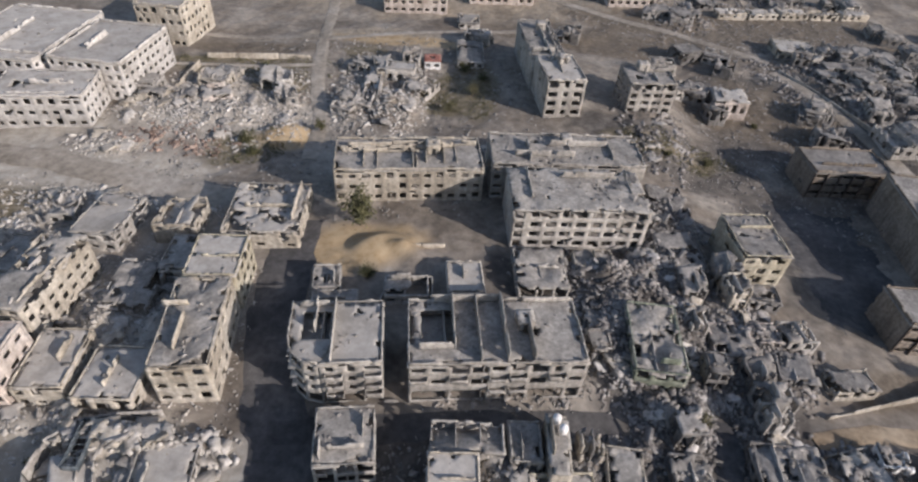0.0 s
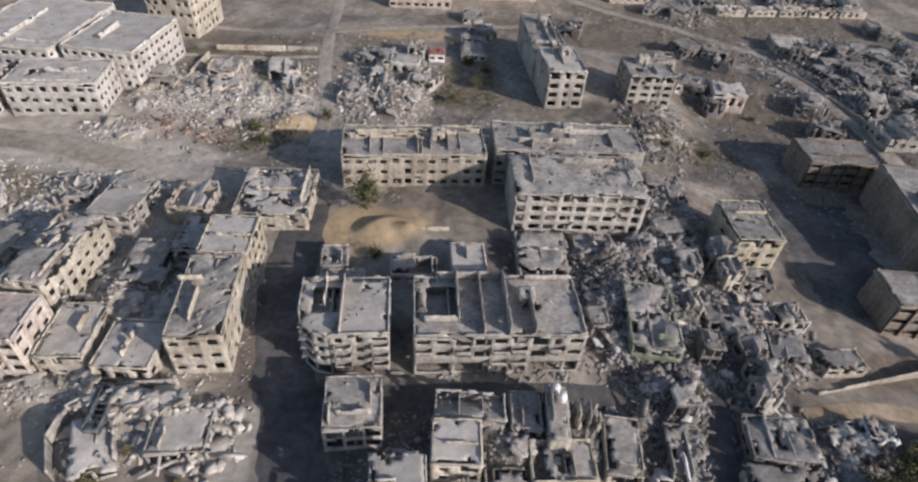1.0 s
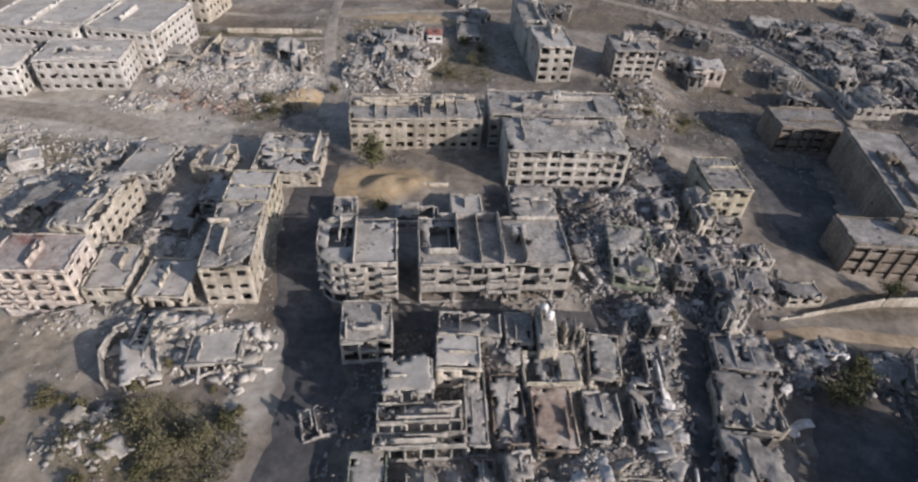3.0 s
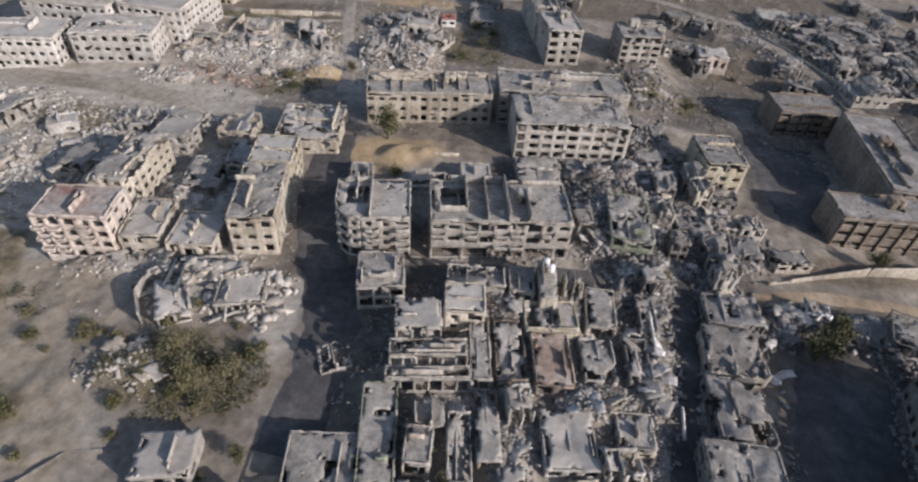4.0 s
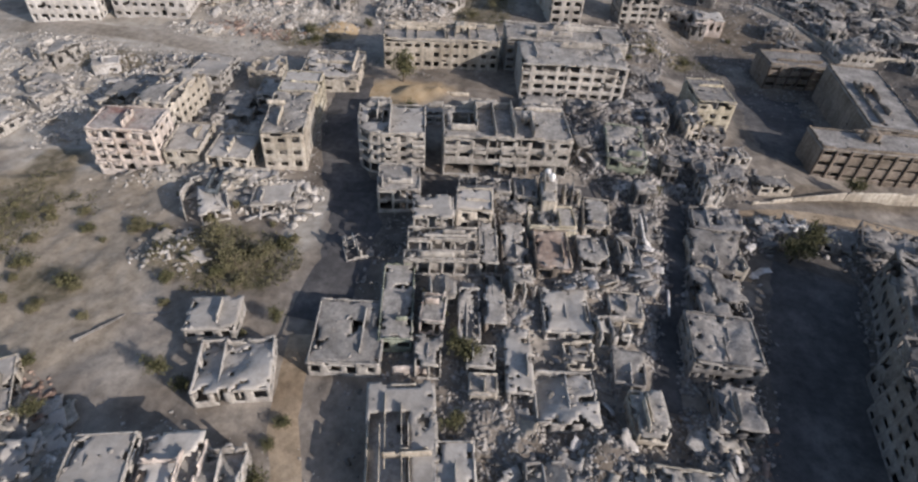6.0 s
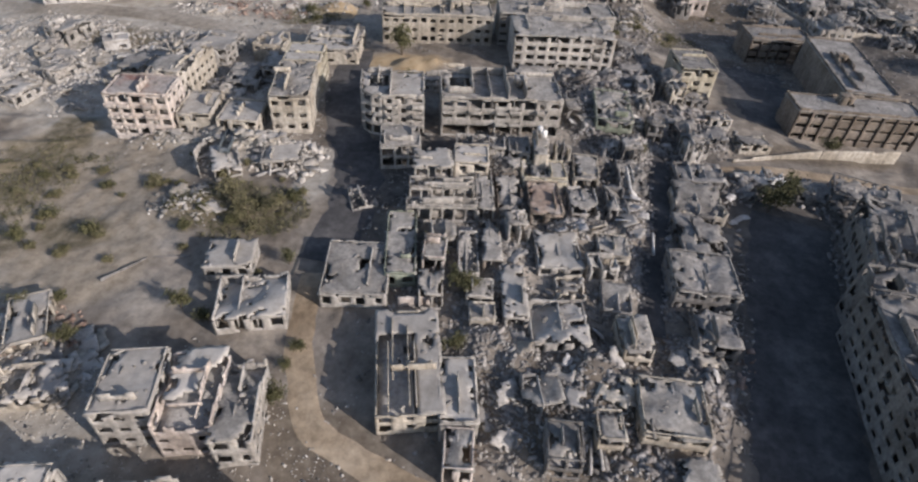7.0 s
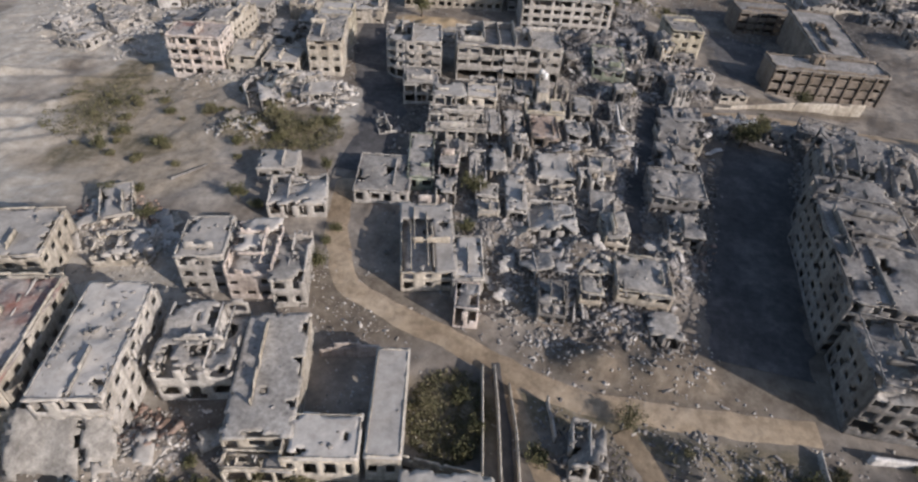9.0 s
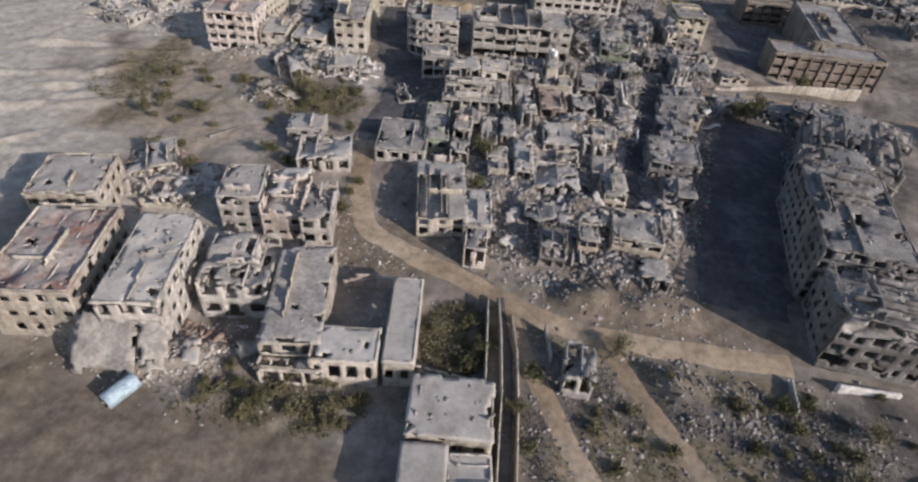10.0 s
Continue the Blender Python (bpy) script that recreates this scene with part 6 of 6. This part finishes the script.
def water_tank(x, y, z):
    thing = tagged(new("water_tank"), "white upright water tank on a roof stand", "tank")
    thing.location = (x, y, z)
    rings = ((0.55, 0.5), (0.62, 0.6), (0.62, 1.7), (0.5, 1.95), (0.2, 2.1), (0.02, 2.12))
    v = np.array([(r * math.cos(k * math.pi / 6), r * math.sin(k * math.pi / 6), h) for r, h in rings for k in range(12)])
    f = np.array([(12 * j + k, 12 * j + (k + 1) % 12, 12 * j + 12 + (k + 1) % 12, 12 * j + 12 + k) for j in range(len(rings) - 1) for k in range(12)])
    mesh_object("body", v, f, WHITE, thing)
    for sx, sy in ((-0.4, -0.4), (0.4, -0.4), (0.4, 0.4), (-0.4, 0.4)):
        mesh_object("leg", *limb((sx, sy, -0.1), (sx, sy, 0.55), 0.06, 0.06), INNER, thing)
    return thing


garden_wall("torn grey concrete wall at the field edge", ((22.2, -98.1), (23.1, -104.7)), 2.2, mat=GREY, ruin=0.4)
garden_wall("straight white wall strip beside the broad street", ((61.5, -101.2), (60.7, -107.4)), 1.2, mat=GREY, ruin=0.2)

water_tank(21.6, -11.0, 9.6)
tank_two = water_tank(22.4, -12.6, 9.6)


def wrecked_truck(x, y, turn):
    """A crushed blue-grey box body on a bent chassis."""
    thing = tagged(new("truck_wreck"), "wrecked faded blue truck body lying in debris", "truck")
    thing.matrix_world = pose(x, y, float(ground_height(x, y)) + 0.4, 4, 9, turn)
    n = 9
    arc = [(1.1 * math.cos(a), 1.1 + 0.75 * math.sin(a)) for a in np.linspace(0, math.pi, n)]
    ring = [(1.1, 0.0)] + arc + [(-1.1, 0.0)]
    v = np.array([(px, py, pz + 0.06 * math.sin(4 * py)) for py in (-2.4, -1.0, 0.4, 1.4, 2.4) for px, pz in ring])
    k = len(ring)
    f = np.array([(j * k + i, j * k + i + 1, (j + 1) * k + i + 1, (j + 1) * k + i) for j in range(4) for i in range(k - 1)])
    body = mesh_object("body_shell", v, f, BLUE, thing)
    solid = body.modifiers.new("thickness", "SOLIDIFY")
    solid.thickness = 0.05
    for sx in (-0.6, 0.6):
        mesh_object("chassis_beam", *limb((sx, -2.6, 0), (sx, 2.8, 0), 0.12, 0.12), INNER, thing)
    return thing


wrecked_truck(-37.6, -120.4, -28)


def semi_trailer(x, y, turn, tip):
    """A long ribbed metal box on a beam chassis with four wheels, burnt and rusty."""
    thing = tagged(new("semi_trailer"), "long dull blue metal trailer abandoned in a walled yard", "trailer")
    thing.matrix_world = pose(x, y, float(ground_height(x, y)) + 0.1, tip, 3, turn)
    solid = np.ones((2, 14), bool)
    sides = [sheet(np.ones((14, 2), bool), (1.1, -3.8, 0.9), (0, 1, 0), (0, 0, 1), 0.06, 0.54, 0.8, 0.08, None, 5), sheet(np.ones((14, 2), bool), (-1.1, 3.76, 0.9), (0, -1, 0), (0, 0, 1), 0.06, 0.54, 0.8, 0.08, None, 6),
             sheet(np.ones((4, 2), bool), (-1.02, -3.8, 0.9), (1, 0, 0), (0, 0, 1), 0.06, 0.51, 0.8, 0.05, None, 7), sheet(np.ones((4, 2), bool), (1.02, 3.76, 0.9), (-1, 0, 0), (0, 0, 1), 0.06, 0.51, 0.8, 0.05, None, 8)]
    mesh_object("side_wall", *joined(sides), STEEL, thing)
    mesh_object("load_floor", *sheet(solid, (-1.04, -3.74, 0.98), (1, 0, 0), (0, 1, 0), 0.08, 1.04, 0.53, 0.05, None, 9), DARK_TRIM, thing, "dark rusty load floor")
    for k in range(8):
        py = -3.5 + k * 1.0
        mesh_object("rib", *limb((-1.08, py, 2.5), (1.08, py, 2.5), 0.05, 0.05), STEEL, thing)
    for sx in (-0.6, 0.6):
        mesh_object("chassis_beam", *limb((sx, -3.9, 0.8), (sx, 4.4, 0.8), 0.12, 0.12), DARK_TRIM, thing)
    for sx in (-0.95, 0.95):
        for py in (-2.9, -1.7):
            mesh_object("wheel", *limb((sx - 0.14, py, 0.45), (sx + 0.14, py, 0.45), 0.46, 0.46), DARK_TRIM, thing)
    return thing


semi_trailer(-45.4, -16.8, 4, 0)


def beam(x, y, z, turn, dip, length):
    """A square concrete beam with a splintered end and bared bars."""
    thing = tagged(new("concrete_beam"), "pale broken concrete beam lying across a collapsed house", "beam", "fallen beams")
    thing.matrix_world = pose(x, y, float(ground_height(x, y)) + z, dip, 0, turn)
    n = max(4, round(length / 0.6))
    mask = np.ones((n, 2), bool)
    mask[-1, 1] = False
    mesh_object("beam", *sheet(mask, (0, 0.18, 0), (0, 1, 0), (0, 0, 1), 0.4, length / n, 0.25, 0.1, None, int(length * 10)), LIME, thing)
    for k in range(3):
        mesh_object("bar", *limb((-0.3 + 0.12 * k, length, 0.1 + 0.1 * k), (-0.35 + 0.2 * k, length + 0.9, 0.3 - 0.1 * k), 0.025, 0.02), DARK_TRIM, thing, "bent rusty reinforcing bar")
    return thing


for bx, by, bz, bturn, bdip, blong in ((-36.6, -26.0, 0.6, -58, 6, 5.6), (-33.6, -25.4, 0.6, 12, 14, 5.2), (-34.0, -22.6, 1.2, 74, -4, 4.6), (-33.2, -21.4, 1.4, -70, -6, 4.0), (40.8, -24.0, 1.6, 8, 24, 6.5), (43.0, -40.0, 1.2, -6, 12, 5.4), (28.6, -83.0, 0.5, 4, 8, 6.0), (27.0, -83.4, 0.5, -5, 10, 5.2)):
    beam(bx, by, bz, bturn, bdip, blong)

SHEETS = []


def loose_sheet(kind, x, y, z, turn, tilt, lean):
    """A crumpled white sheet of plaster or metal lying on the ruins."""
    if len(SHEETS) <= kind:
        r = np.random.RandomState(500 + kind)
        nu, nv = 4 + kind, 3 + kind % 2
        pu, pv = np.meshgrid(np.arange(nu + 1) * 0.55, np.arange(nv + 1) * 0.55, indexing="ij")
        mask = np.ones((nu, nv), bool)
        mask[0, 0], mask[-1, -1] = False, kind % 2 == 0
        v, f = sheet(mask, (-nu * 0.27, -nv * 0.27, 0.05), (1, 0, 0), (0, 1, 0), 0.06, 0.55, 0.55, 0.3, 0.14 * np.sin(pu * (1 + 0.4 * kind)) + 0.12 * r.rand(nu + 1, nv + 1), 500 + kind)
        ob = mesh_object("wall_sheet", v, f, LIME)
        SHEETS.append(ob.data)
    else:
        ob = new("wall_sheet", SHEETS[kind])
    ob.matrix_world = pose(x, y, z, tilt, lean, turn)
    return tagged(ob, "crumpled white plaster sheet lying on rubble", "sheet", "loose white sheets")


rng = np.random.RandomState(88)
laid = 0
while laid < 28:
    sx, sy = (rng.uniform(30, 66), rng.uniform(-30, 30)) if laid < 18 else (rng.uniform(6, 52), rng.uniform(-70, -20))
    if overlaps(sx, sy, 0.4, 0.4) or float(road_distance(np.array(sx), np.array(sy))) < 2.0:
        continue
    loose_sheet(laid % 5 if laid >= 5 else laid, sx, sy, float(ground_height(sx, sy)) + 0.5, rng.uniform(0, 360), rng.normal(0, 18), rng.normal(0, 18))
    laid += 1
